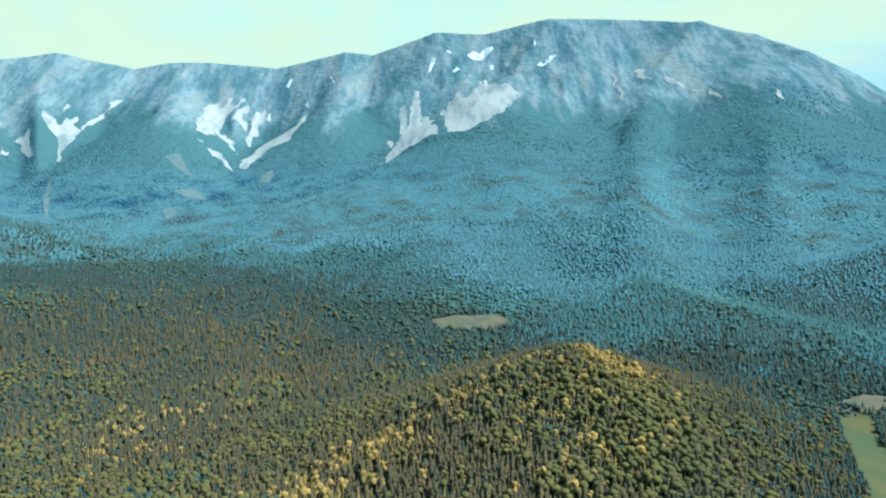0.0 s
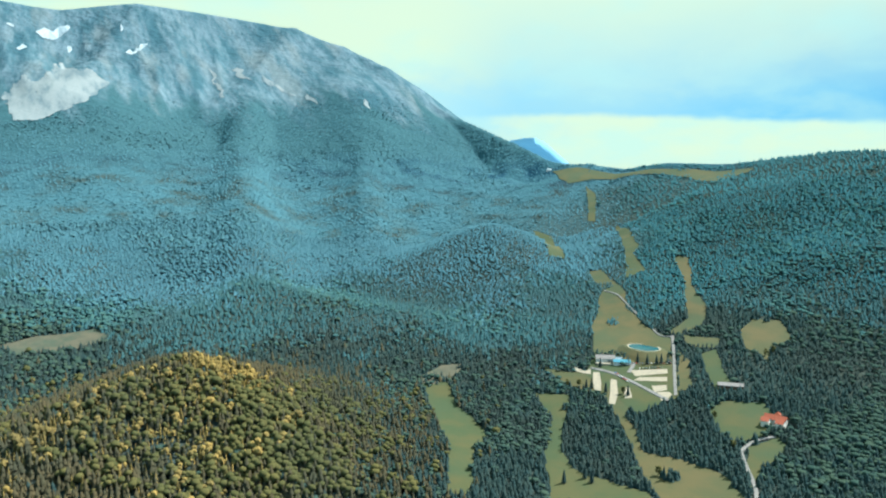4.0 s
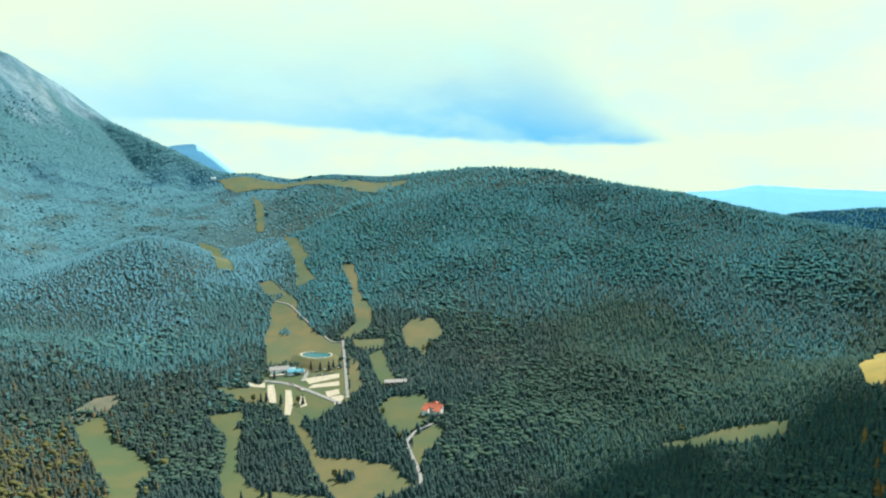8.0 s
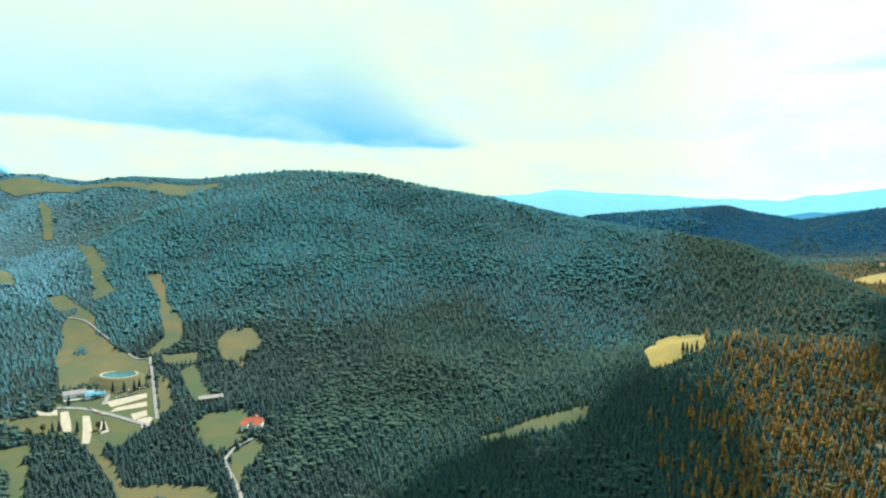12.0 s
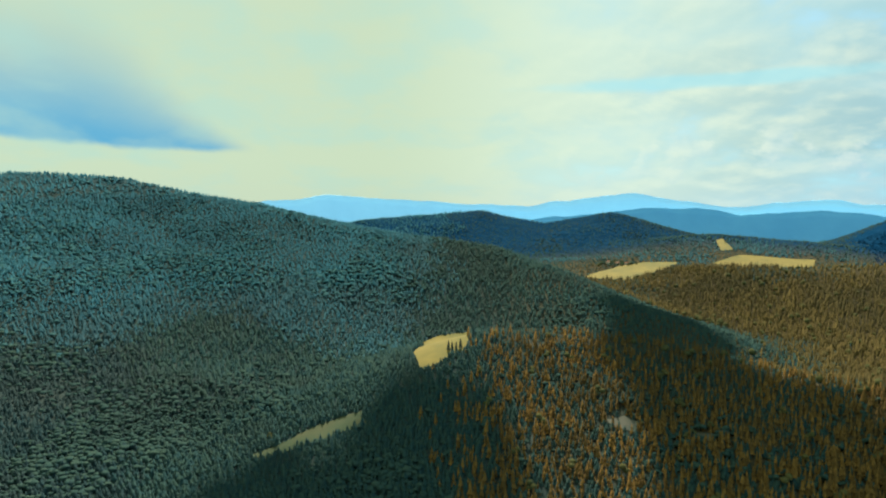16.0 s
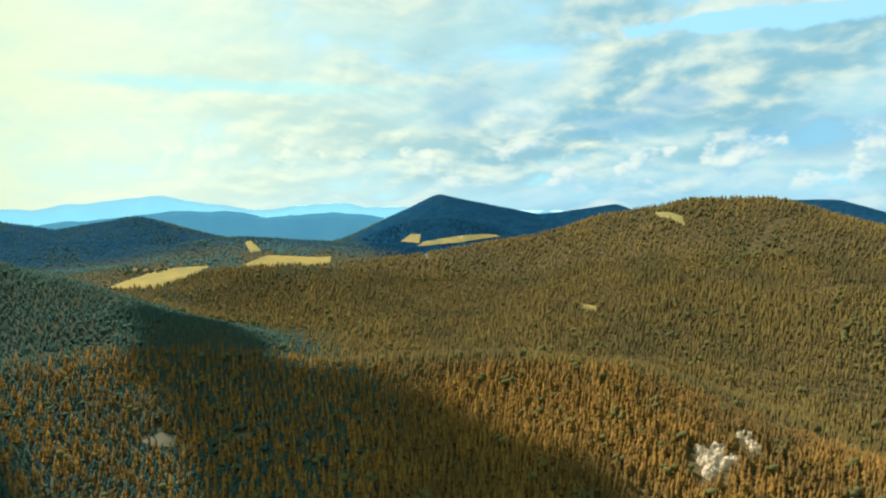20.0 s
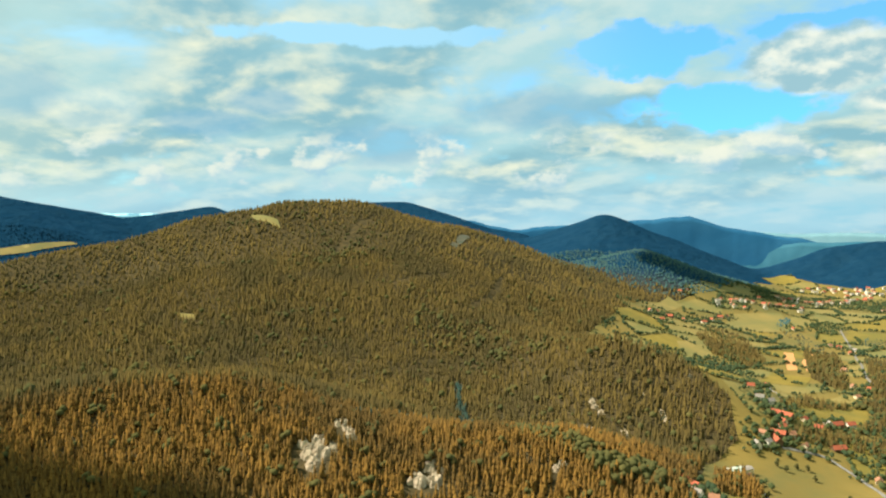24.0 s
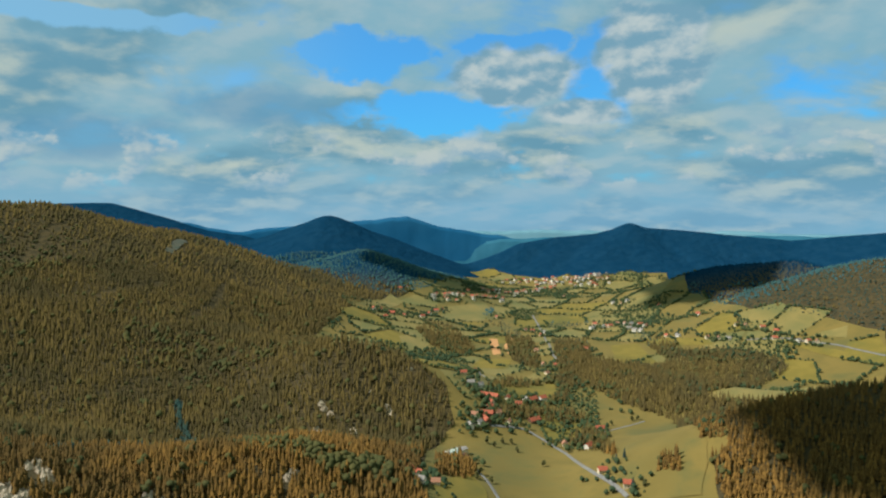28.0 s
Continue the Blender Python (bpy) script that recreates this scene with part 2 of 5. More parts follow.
SCREE = fall_line("pale_scree", (0.13, 0.18, 0.205), (0.235, 0.275, 0.285), 0.32, 0.56)
SNOW = fall_line("old_snow", (0.20, 0.27, 0.31), (0.40, 0.48, 0.52), 0.38, 0.52, 0.6)
SLIP = two("weathered_landslip", (0.064, 0.112, 0.132), (0.088, 0.132, 0.145), 0.03, 0.95, (0.1, 0.5, 2.0))
SCAR = two("bare_rock_scar", (0.17, 0.14, 0.12), (0.10, 0.10, 0.10), 0.03, 0.95, (0.1, 0.5, 2.0))
HAY = two("dry_meadow_grass", (0.058, 0.066, 0.028), (0.082, 0.074, 0.030), 0.02, 0.95, (0.5, 0.4, 0.3), (0.046, 0.066, 0.032), 0.012)
VALLEY_GRASS = two("valley_grass", (0.138, 0.110, 0.027), (0.172, 0.130, 0.031), 0.02, 0.95, (0.5, 0.4, 0.3), (0.096, 0.096, 0.030), 0.010)
VALLEY_HAY = two("valley_hay", (0.160, 0.142, 0.044), (0.215, 0.170, 0.052), 0.02, 0.95, (0.5, 0.4, 0.3), (0.112, 0.122, 0.042), 0.010)
STUBBLE = two("stubble", (0.155, 0.126, 0.021), (0.190, 0.148, 0.026), 0.03, 0.95, (0.8, 0.3, 0.2), (0.115, 0.108, 0.024), 0.01)
PLOUGH = two("pale_tilled_soil", (0.46, 0.25, 0.10), (0.40, 0.22, 0.09), 0.06, 0.95, (0.6, 0.4, 0.3))
EARTH = two("bare_earth", (0.095, 0.092, 0.062), (0.070, 0.074, 0.052), 0.05, 0.95, (0.3, 0.5, 0.5), (0.045, 0.070, 0.050), 0.02)
GRAVEL = two("pale_gravel", (0.31, 0.28, 0.21), (0.25, 0.23, 0.18), 0.2, 0.95, (0.8, 0.3, 0.1))
ASPHALT = two("worn_asphalt", (0.19, 0.19, 0.18), (0.145, 0.145, 0.145), 0.15, 0.85)
WATER = two("pond_water", (0.012, 0.060, 0.075), (0.020, 0.085, 0.100), 0.05, 0.08, spec=0.5)
LIMESTONE = two("limestone", (0.50, 0.43, 0.33), (0.34, 0.29, 0.22), 0.08, 0.95, (0.25, 1.0, 2.0), (0.22, 0.19, 0.14), 0.09)
RED_TILE = two("red_roof_tiles", (0.38, 0.105, 0.055), (0.28, 0.088, 0.050), 0.6, 0.8, (3.0, 0.4, 0.1))
GREY_TILE = two("grey_roof_slates", (0.20, 0.19, 0.18), (0.28, 0.26, 0.25), 0.6, 0.8, (3.0, 0.4, 0.1))
BROWN_TILE = two("brown_roof_tiles", (0.34, 0.17, 0.10), (0.26, 0.14, 0.09), 0.6, 0.8, (3.0, 0.4, 0.1))
PALE_ROOF = two("pale_green_sheet_roof", (0.42, 0.50, 0.46), (0.36, 0.44, 0.41), 0.4, 0.6)
BLUE_ROOF = two("blue_sheet_roof", (0.05, 0.19, 0.27), (0.06, 0.22, 0.30), 0.4, 0.5)
PLASTER = two("white_plaster", (0.78, 0.75, 0.68), (0.70, 0.67, 0.60), 0.3, 0.9)
CREAM = two("cream_plaster", (0.70, 0.60, 0.44), (0.62, 0.54, 0.40), 0.3, 0.9)
TIMBER = two("dark_timber", (0.16, 0.10, 0.06), (0.11, 0.07, 0.045), 0.8, 0.8)
GLASS = two("window_glass", (0.05, 0.07, 0.09), (0.03, 0.05, 0.07), 0.5, 0.08, spec=0.6)
BRICK = two("chimney_brick", (0.36, 0.18, 0.12), (0.30, 0.16, 0.11), 1.5, 0.9)
CAR_PAINT = [two("car_paint_" + n, c, [v * 0.9 for v in c], 1.0, 0.3, spec=0.5) for n, c in
             (("white", (0.75, 0.75, 0.74)), ("silver", (0.45, 0.46, 0.47)), ("red", (0.40, 0.05, 0.04)), ("blue", (0.06, 0.12, 0.30)))]
RUBBER = two("tyre_rubber", (0.03, 0.03, 0.03), (0.04, 0.04, 0.04), 2.0, 0.8)


def ground_colour(n, pos):
    at = n.add("ShaderNodeSeparateXYZ", {0: pos}).outputs
    floor = n.mix(n.ramp(n.noise(pos, 0.03, 5.0), 0.35, 0.65), (0.034, 0.052, 0.050, 1), (0.044, 0.056, 0.048, 1))
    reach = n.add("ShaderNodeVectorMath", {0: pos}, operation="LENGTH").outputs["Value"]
    # haze and cloud shade of the far hills, put into the ground blue
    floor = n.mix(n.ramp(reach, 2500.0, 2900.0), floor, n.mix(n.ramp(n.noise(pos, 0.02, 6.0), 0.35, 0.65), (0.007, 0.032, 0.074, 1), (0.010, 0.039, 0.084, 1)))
    floor = n.mix(n.math("MULTIPLY", n.ramp(at[1], -100.0, -500.0), n.ramp(reach, 2900.0, 2500.0)), floor, n.mix(n.ramp(n.noise(pos, 0.05, 5.0), 0.4, 0.6), (0.052, 0.046, 0.026, 1), (0.075, 0.060, 0.030, 1)))      # needle litter
    # haze before the mountain, put in as a blue floor tint
    floor_haze = n.math("MULTIPLY", n.ramp(at[1], 1300.0, 2000.0), n.ramp(n.noise(pos, 0.01, 4.0), 0.25, 0.6))
    floor = n.mix(floor_haze, floor, (0.058, 0.128, 0.160, 1))
    fall = n.add("ShaderNodeVectorMath", {0: pos, 1: (1.0, 0.22, 0.30)}, operation="MULTIPLY").outputs[0]
    streak = n.noise(fall, 0.011, 9.0, 0.66)
    fine = n.noise(fall, 0.045, 6.0, 0.65)
    # rock greys are tinted blue for haze
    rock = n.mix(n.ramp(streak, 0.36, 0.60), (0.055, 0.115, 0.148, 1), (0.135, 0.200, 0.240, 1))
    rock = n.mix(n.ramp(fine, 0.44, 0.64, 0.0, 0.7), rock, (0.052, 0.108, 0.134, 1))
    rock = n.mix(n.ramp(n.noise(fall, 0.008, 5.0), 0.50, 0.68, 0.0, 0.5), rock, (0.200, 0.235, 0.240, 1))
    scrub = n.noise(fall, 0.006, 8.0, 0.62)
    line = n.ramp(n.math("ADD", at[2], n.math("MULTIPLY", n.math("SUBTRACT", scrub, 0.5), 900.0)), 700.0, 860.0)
    # haze again: the floor turns bluer with height
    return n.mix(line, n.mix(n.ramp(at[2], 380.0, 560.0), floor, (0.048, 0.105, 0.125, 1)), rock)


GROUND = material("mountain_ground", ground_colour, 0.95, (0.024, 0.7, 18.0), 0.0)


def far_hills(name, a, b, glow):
    """Far hills left as outlines; haze is put into their tint and emission."""
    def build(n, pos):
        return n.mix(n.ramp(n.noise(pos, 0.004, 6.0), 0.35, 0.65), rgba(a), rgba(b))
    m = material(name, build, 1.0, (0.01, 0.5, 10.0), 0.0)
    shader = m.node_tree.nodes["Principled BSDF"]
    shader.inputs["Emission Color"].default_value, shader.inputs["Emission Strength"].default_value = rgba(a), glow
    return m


FAR = far_hills("haze_pale_far_hills", (0.25, 0.47, 0.54), (0.28, 0.51, 0.57), 0.40)
FAR_MID = far_hills("haze_blue_far_hills", (0.105, 0.275, 0.395), (0.125, 0.305, 0.415), 0.24)
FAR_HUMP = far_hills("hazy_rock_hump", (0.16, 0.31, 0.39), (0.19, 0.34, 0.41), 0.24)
PLAIN = far_hills("haze_pale_far_plain", (0.12, 0.24, 0.31), (0.14, 0.26, 0.33), 0.10)
# haze blue, darkened further to stand for cloud shade
FAR_DEEP = far_hills("haze_deep_far_hills", (0.018, 0.080, 0.170), (0.024, 0.094, 0.190), 0.12)
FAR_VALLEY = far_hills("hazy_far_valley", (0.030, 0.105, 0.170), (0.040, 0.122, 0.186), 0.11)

# ---- relief: crest lines with falling flanks, over valley floors ----
def lattice(ix, iy, seed):
    h = (ix.astype(np.int64) * 374761393 + iy.astype(np.int64) * 668265263 + seed * 974634541) & 0xFFFFFFFF
    h = ((h ^ (h >> 13)) * 1274126177) & 0xFFFFFFFF
    return ((h ^ (h >> 16)) & 0xFFFF) / 65535.0


def value_noise(x, y, seed=0):
    ix, iy = np.floor(x), np.floor(y)
    fx, fy = x - ix, y - iy
    fx, fy = fx * fx * (3 - 2 * fx), fy * fy * (3 - 2 * fy)
    a, b = lattice(ix, iy, seed), lattice(ix + 1, iy, seed)
    c, d = lattice(ix, iy + 1, seed), lattice(ix + 1, iy + 1, seed)
    return (a + (b - a) * fx) * (1 - fy) + (c + (d - c) * fx) * fy


def fractal(x, y, size, octaves=4, seed=0):
    """Noise from -1 to 1 whose largest waves are size metres long."""
    total, amp, norm = 0.0, 1.0, 0.0
    for k in range(octaves):
        total = total + amp * (value_noise(x / size + 17.3 * k, y / size - 9.1 * k, seed + k) * 2 - 1)
        norm, amp, size = norm + amp, amp * 0.5, size * 0.5
    return total / norm


def smooth(v, lo, hi):
    v = np.clip((v - lo) / (hi - lo), 0, 1)
    return v * v * (3 - 2 * v)


# crest nodes: bearing, distance, height; then flank slope, its length of easing, crest roundness
RIDGES = []


def ridge(nodes, slope, ease=4000.0, crest=40.0, gully=0.0):
    RIDGES.append(([(polar(a, d)[0], polar(a, d)[1], z) for a, d, z in nodes], slope, ease, crest, gully))


# the high limestone mountain and its spurs
ridge([(-46, 4300, 1050), (-32.8, 4300, 1094), (-29.3, 4300, 1152), (-24.1, 4350, 1106), (-21.6, 4330, 1150), (-18.7, 4320, 1160), (-13.5, 4300, 1138),
       (-8, 4200, 1222), (-5.7, 4180, 1206), (-0.5, 4150, 1334), (3.8, 4150, 1322), (8.9, 4150, 1394), (16.1, 4150, 1354), (20.6, 4100, 1292)], 1.0, 2500, 25, 0.7)
ridge([(20.6, 4100, 1292), (24.4, 3990, 1188), (27.8, 3820, 1046), (29.6, 3700, 915), (34, 3500, 722), (38.2, 3200, 580), (41.5, 3050, 480), (44.7, 2900, 430)], 0.76, 2500, 25, 0.3)
ridge([(-21, 4250, 1100), (-21.8, 3700, 800), (-23, 3250, 520), (-23.5, 2850, 330)], 0.62, 2500, 30, 0.4)
ridge([(-8, 4150, 1190), (-8.5, 3700, 860), (-9.3, 3200, 545), (-11, 2700, 330)], 0.62, 2500, 30, 0.4)
ridge([(8.9, 4100, 1370), (6, 3650, 980), (3.5, 3250, 690), (0, 2800, 440), (-4.9, 2400, 300)], 0.62, 2500, 40, 0.4)
ridge([(20, 4000, 1230), (17, 3500, 860), (16, 2900, 560), (16, 2200, 320), (16.6, 1500, 143)], 0.75, 2500, 60, 0.3)
ridge([(27, 3700, 960), (26, 3200, 690), (26, 2500, 380), (26.9, 1900, 160)], 0.75, 2500, 90)
ridge([(-33.9, 1500, 28), (-26.4, 1800, 89), (-15.7, 2300, 239), (-4.9, 2900, 481)], 0.45, 1500, 60)
ridge([(26.9, 1900, 109), (36.6, 1900, 248), (42.3, 1700, 141), (45.7, 1500, 52)], 0.42, 1500, 80)
ridge([(16.6, 1500, 143), (28.4, 1400, 100), (40.4, 1250, 37)], 0.32, 1500, 80)
ridge([(-23.2, 600, 23), (-11.2, 690, 37), (-4.3, 760, 62), (5.6, 850, 118), (10.8, 900, 138), (15, 900, 111), (18.7, 880, 61)], 0.48, 900, 40)
ridge([(-32.3, 3300, 282), (-29.6, 3900, 672)], 0.5, 2000, 50)
# the pass with its alp, and the dark wooded ridge that falls away from it
ridge([(44.7, 2900, 449), (48, 2850, 432), (51.3, 2800, 448), (56.1, 2700, 435), (59.9, 2600, 448)], 0.36, 2500, 60, 0.5)
ridge([(62.3, 2500, 451), (65.1, 2350, 450), (69.7, 2250, 433), (75.9, 2100, 378), (79.2, 2000, 354), (85.7, 1900, 302), (92.3, 1800, 263),
       (98.7, 1750, 235), (103.1, 1650, 195), (107.4, 1560, 142), (113, 1450, 112), (120.2, 1420, 58)], 0.46, 2500, 50)
ridge([(73.7, 1120, 75), (70.3, 1040, 33)], 0.42, 800, 25)
# the near wooded ridge, the broad brown hill behind it and its rocky foot
ridge([(93.4, 1050, 83), (98.3, 1100, 130), (106.6, 1100, 135), (113.8, 1080, 121), (125, 1080, 85), (136.9, 1080, 94), (147.8, 1060, 86),
       (153.2, 980, 58), (157, 930, 46), (164.9, 900, 22), (177.1, 900, 17), (184.4, 900, -24)], 0.42, 1500, 50)
ridge([(115.7, 2050, 152), (129.6, 2250, 160), (141.7, 2450, 225), (148.6, 2550, 305), (154.2, 2550, 348), (159.1, 2550, 346), (167.1, 2650, 250),
       (174.7, 2800, 102), (179.5, 2900, -27)], 0.44, 2500, 90)
ridge([(169.8, 1750, 32), (177.1, 1550, 25), (182, 1450, 47), (187.2, 1400, 14), (189.9, 1350, -39)], 0.55, 1200, 60)
# hills beyond the plateau
ridge([(88.7, 3500, 268), (98.1, 3500, 309), (103.7, 3500, 242), (109, 3400, 297), (114.2, 3400, 209)], 0.36, 2500, 70)
ridge([(106.6, 2900, 142), (116.9, 2900, 216), (122.7, 2900, 195), (126.9, 2900, 175)], 0.22, 2500, 90)
ridge([(127.3, 3600, 171), (133.5, 3600, 399), (137.8, 3650, 337), (141.7, 3700, 286), (148.1, 3800, 333)], 0.55, 1600, 40)
# hills round the broad valley
ridge([(173.7, 3900, 123), (180.6, 3900, 266), (185.8, 3900, 61)], 0.5, 2000, 60)
ridge([(177.3, 3100, 56), (183.4, 3050, 124), (191.1, 3000, -21)], 0.42, 2000, 60)
ridge([(160, 4250, 349), (163.8, 4300, 348), (167.1, 4300, 240), (173, 4300, 150)], 0.4, 2000, 60)
ridge([(194.4, 4000, 0), (197.2, 4050, 92), (200, 4100, 126), (203, 4150, 142), (205, 4200, 176), (205.9, 4200, 208), (207.2, 4200, 178), (210, 4200, 164), (217.7, 4200, 115), (223.7, 4200, 170), (240, 4200, 200)], 0.48, 2000, 22, 0.6)
ridge([(206.6, 2900, -64), (213.4, 2900, 82), (217.8, 2800, 120), (220.4, 2700, 102), (223.8, 2600, 155), (235, 2500, 200)], 0.42, 1800, 60)
ridge([(198.8, 2000, -92), (203.5, 1750, -97), (214.1, 1550, -65), (224.1, 1450, -16), (236, 1400, 60)], 0.4, 1500, 60)
ridge([(213.9, 950, -51), (218.1, 1050, 54), (224.1, 1100, 83), (240, 1000, 120), (270, 900, 140), (310, 900, 60)], 0.62, 1200, 40)
ridge([(250, 3000, 300), (280, 3200, 420), (310, 3600, 700)], 0.4, 2500, 90)


def floor_height(x, y):
    """The valley floors and the plateau, before any hill stands on them."""
    az = np.degrees(np.arctan2(x, y)) % 360
    r = np.hypot(x, y)
    z = -105 * smooth(az, 138, 172) * (1 - smooth(az, 235, 300)) * smooth(r, 120, 650)
    plateau = smooth(az, 78, 95) * (1 - smooth(az, 140, 160)) * smooth(r, 1500, 2300)
    return z + 105 * plateau + 3 * fractal(x, y, 300, 3, 5)


def relief(x, y):
    """Height of the ground."""
    x, y = np.asarray(x, float), np.asarray(y, float)
    base = floor_height(x, y)
    warp_x, warp_y = 35 * fractal(x, y, 420, 2, 31), 35 * fractal(x, y, 420, 2, 47)
    soft = 20.0
    acc = np.ones_like(base)
    weight, dom = np.full(base.shape, 1e-9), np.zeros_like(base)
    for nodes, slope, ease, crest, gully in RIDGES:
        best, away = np.full(base.shape, -1e9), np.zeros_like(base)
        run = 0.0
        for (ax, ay, az), (bx, by, bz) in zip(nodes, nodes[1:]):
            ux, uy = bx - ax, by - ay
            length = math.hypot(ux, uy)
            raw = np.clip(((x - ax) * ux + (y - ay) * uy) / (length * length), 0, 1)
            d0 = np.hypot(x - ax - raw * ux, y - ay - raw * uy)
            w = smooth(d0, 40, 260)
            px, py = x + warp_x * w, y + warp_y * w
            s = np.clip(((px - ax) * ux + (py - ay) * uy) / (length * length), 0, 1)
            d = np.hypot(px - ax - s * ux, py - ay - s * uy)
            if gully:
                along = run + s * length
                cut = np.abs(value_noise(along / 260, d / 2600, 77) * 2 - 1) + 0.5 * np.abs(value_noise(along / 95, d / 1100, 78) * 2 - 1)
                d = d + gully * (cut - 0.55) * 220 * smooth(d, 90, 650) * (1 - 0.75 * smooth(d, 1200, 2200))
            fall = np.sqrt(d * d + crest * crest) - crest
            here = az + (bz - az) * s - slope * ease * (1 - np.exp(-fall / ease))
            away = np.where(here > best, fall, away)
            best = np.maximum(best, here)
            run += length
        share = np.exp(np.clip((best - base) / soft, -60, 120))
        weight, dom = weight + share, dom + share * away
        acc = acc + share
    lift = soft * np.log(acc)
    wild = smooth(lift, 15, 160)
    flank = smooth(dom / weight, 50, 380) * smooth(lift, 25, 200)
    turn = (np.degrees(np.arctan2(x, y)) + 60) % 360 - 60
    rise = np.interp(turn, (-60, 0, 76, 134, 190, 250, 300), (0, 0, 12, 22, 38, 38, 0))          # the country rises slowly round the valley
    return base + lift + rise + wild * 5 * fractal(x, y, 160, 3, 11) + flank * (34 * fractal(x, y, 480, 3, 13))


def ground_at(x, y):
    return float(relief(np.array([x]), np.array([y]))[0])


# ---- large structure ----
def mesh_object(name, verts, faces, mat, smooth_shade=False):
    me = bpy.data.meshes.new(name)
    verts, faces = np.asarray(verts, np.float32), np.asarray(faces, np.int32)
    k = faces.shape[1]
    me.vertices.add(len(verts))
    me.vertices.foreach_set("co", verts.ravel())
    me.loops.add(faces.size)
    me.loops.foreach_set("vertex_index", faces.ravel())
    me.polygons.add(len(faces))
    me.polygons.foreach_set("loop_start", np.arange(len(faces), dtype=np.int32) * k)
    me.polygons.foreach_set("use_smooth", np.full(len(faces), smooth_shade))
    me.update(calc_edges=True)
    me.materials.append(mat)
    return new(name, me)


def sheet(r, az):
    """Vertices and quads of a ring-shaped sheet of ground."""
    rr, aa = np.meshgrid(r, np.radians(az), indexing="ij")
    x, y = rr * np.sin(aa), rr * np.cos(aa)
    n, m = rr.shape
    i, j = np.meshgrid(np.arange(n - 1), np.arange(m - 1), indexing="ij")
    a = (i * m + j).ravel()
    return x.ravel(), y.ravel(), np.stack([a, a + 1, a + m + 1, a + m], 1)


rings = np.concatenate([[0.05], np.geomspace(2, 400, 26), 400 * np.exp(np.linspace(0.02, math.log(2800 / 400), 225)), np.linspace(2815, 4450, 110), np.linspace(4470, 4700, 8)])
bearings = np.concatenate([np.arange(-40, 36, 0.22), np.arange(36, 232, 0.4), np.arange(232, 320.1, 2.0)])
gx, gy, quads = sheet(rings, bearings)
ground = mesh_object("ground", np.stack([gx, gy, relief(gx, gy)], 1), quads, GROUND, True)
tagged(ground, "wooded mountain ground with bare limestone heights above", "ground", kind="structure")


def far_relief(x, y, nodes, near, seed):
    """A row of hills on the horizon: its crest, falling off before and behind."""
    az, r = np.degrees(np.arctan2(x, y)) % 360, np.hypot(x, y)
    az = np.where(az > 300, az - 360, az)
    a, h = np.array(nodes).T
    z = np.interp(az, a, h) + 20 * fractal(az * 60, r * 0, 170, 5, seed) * smooth(az, a[0], a[0] + 2) * (1 - smooth(az, a[-1] - 2, a[-1]))
    s = np.clip((r - near) / 153, 0, 1) ** 0.85
    z = z + 170 * s * (1 - s) * fractal(x, y, 150, 4, seed + 40)          # spurs and hollows of the near side
    return z * s - 150 * (1 - s) - 4.0 * np.maximum(r - near - 154, 0)


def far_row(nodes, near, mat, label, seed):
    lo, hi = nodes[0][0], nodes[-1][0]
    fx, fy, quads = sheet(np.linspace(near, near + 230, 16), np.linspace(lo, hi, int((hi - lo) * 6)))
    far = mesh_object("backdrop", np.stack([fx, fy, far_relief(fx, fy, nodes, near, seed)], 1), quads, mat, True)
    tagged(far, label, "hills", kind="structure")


far_row([(-60, 165), (20, 165), (150, 165), (250, 165), (290, 165)], 4710, PLAIN, "far plain tinted pale for haze at the horizon", 3)
far_row([(35, -100), (37.4, 640), (38.4, 690), (39.5, 708), (40.5, 706), (41.2, 680), (41.9, 640), (42.6, 590), (43.2, 545), (43.8, 470), (44.3, 380), (45, 100)], 4500, FAR_HUMP, "rocky hump behind the pass, tinted blue for haze", 4)
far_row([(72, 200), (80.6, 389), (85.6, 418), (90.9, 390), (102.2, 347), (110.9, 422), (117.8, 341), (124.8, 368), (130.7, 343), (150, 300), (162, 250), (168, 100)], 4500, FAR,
        "distant hills tinted pale blue for haze", 5)
far_row([(88, 120), (96, 250), (104, 270), (108, 300), (113, 345), (116, 318), (119, 288), (122, 305), (125, 320), (128, 290), (131, 262), (133, 200)], 4350, FAR_MID, "wooded hills before the farthest range, tinted blue for haze", 7)
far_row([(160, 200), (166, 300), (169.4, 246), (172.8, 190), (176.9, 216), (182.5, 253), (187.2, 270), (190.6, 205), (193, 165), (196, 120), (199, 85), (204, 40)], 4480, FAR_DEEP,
        "distant mountain beyond the valley, tinted deep blue for haze", 6)
far_row([(184, -120), (189, 60), (194, 105), (200, 130), (210, 150), (222, 158), (245, 150)], 4450, FAR_VALLEY, "hills beyond the town tinted pale blue for haze", 8)

CLEARINGS, WOODLOTS = [], []
from mathutils.geometry import delaunay_2d_cdt


def inside(x, y, poly):
    """Which of the places lie in a closed outline of the plan."""
    hit = np.zeros(x.shape, bool)
    for (ax, ay), (bx, by) in zip(poly, poly[1:] + poly[:1]):
        cross = (ay > y) != (by > y)
        hit ^= cross & (x < (bx - ax) * (y - ay) / ((by - ay) or 1e-9) + ax)
    return hit


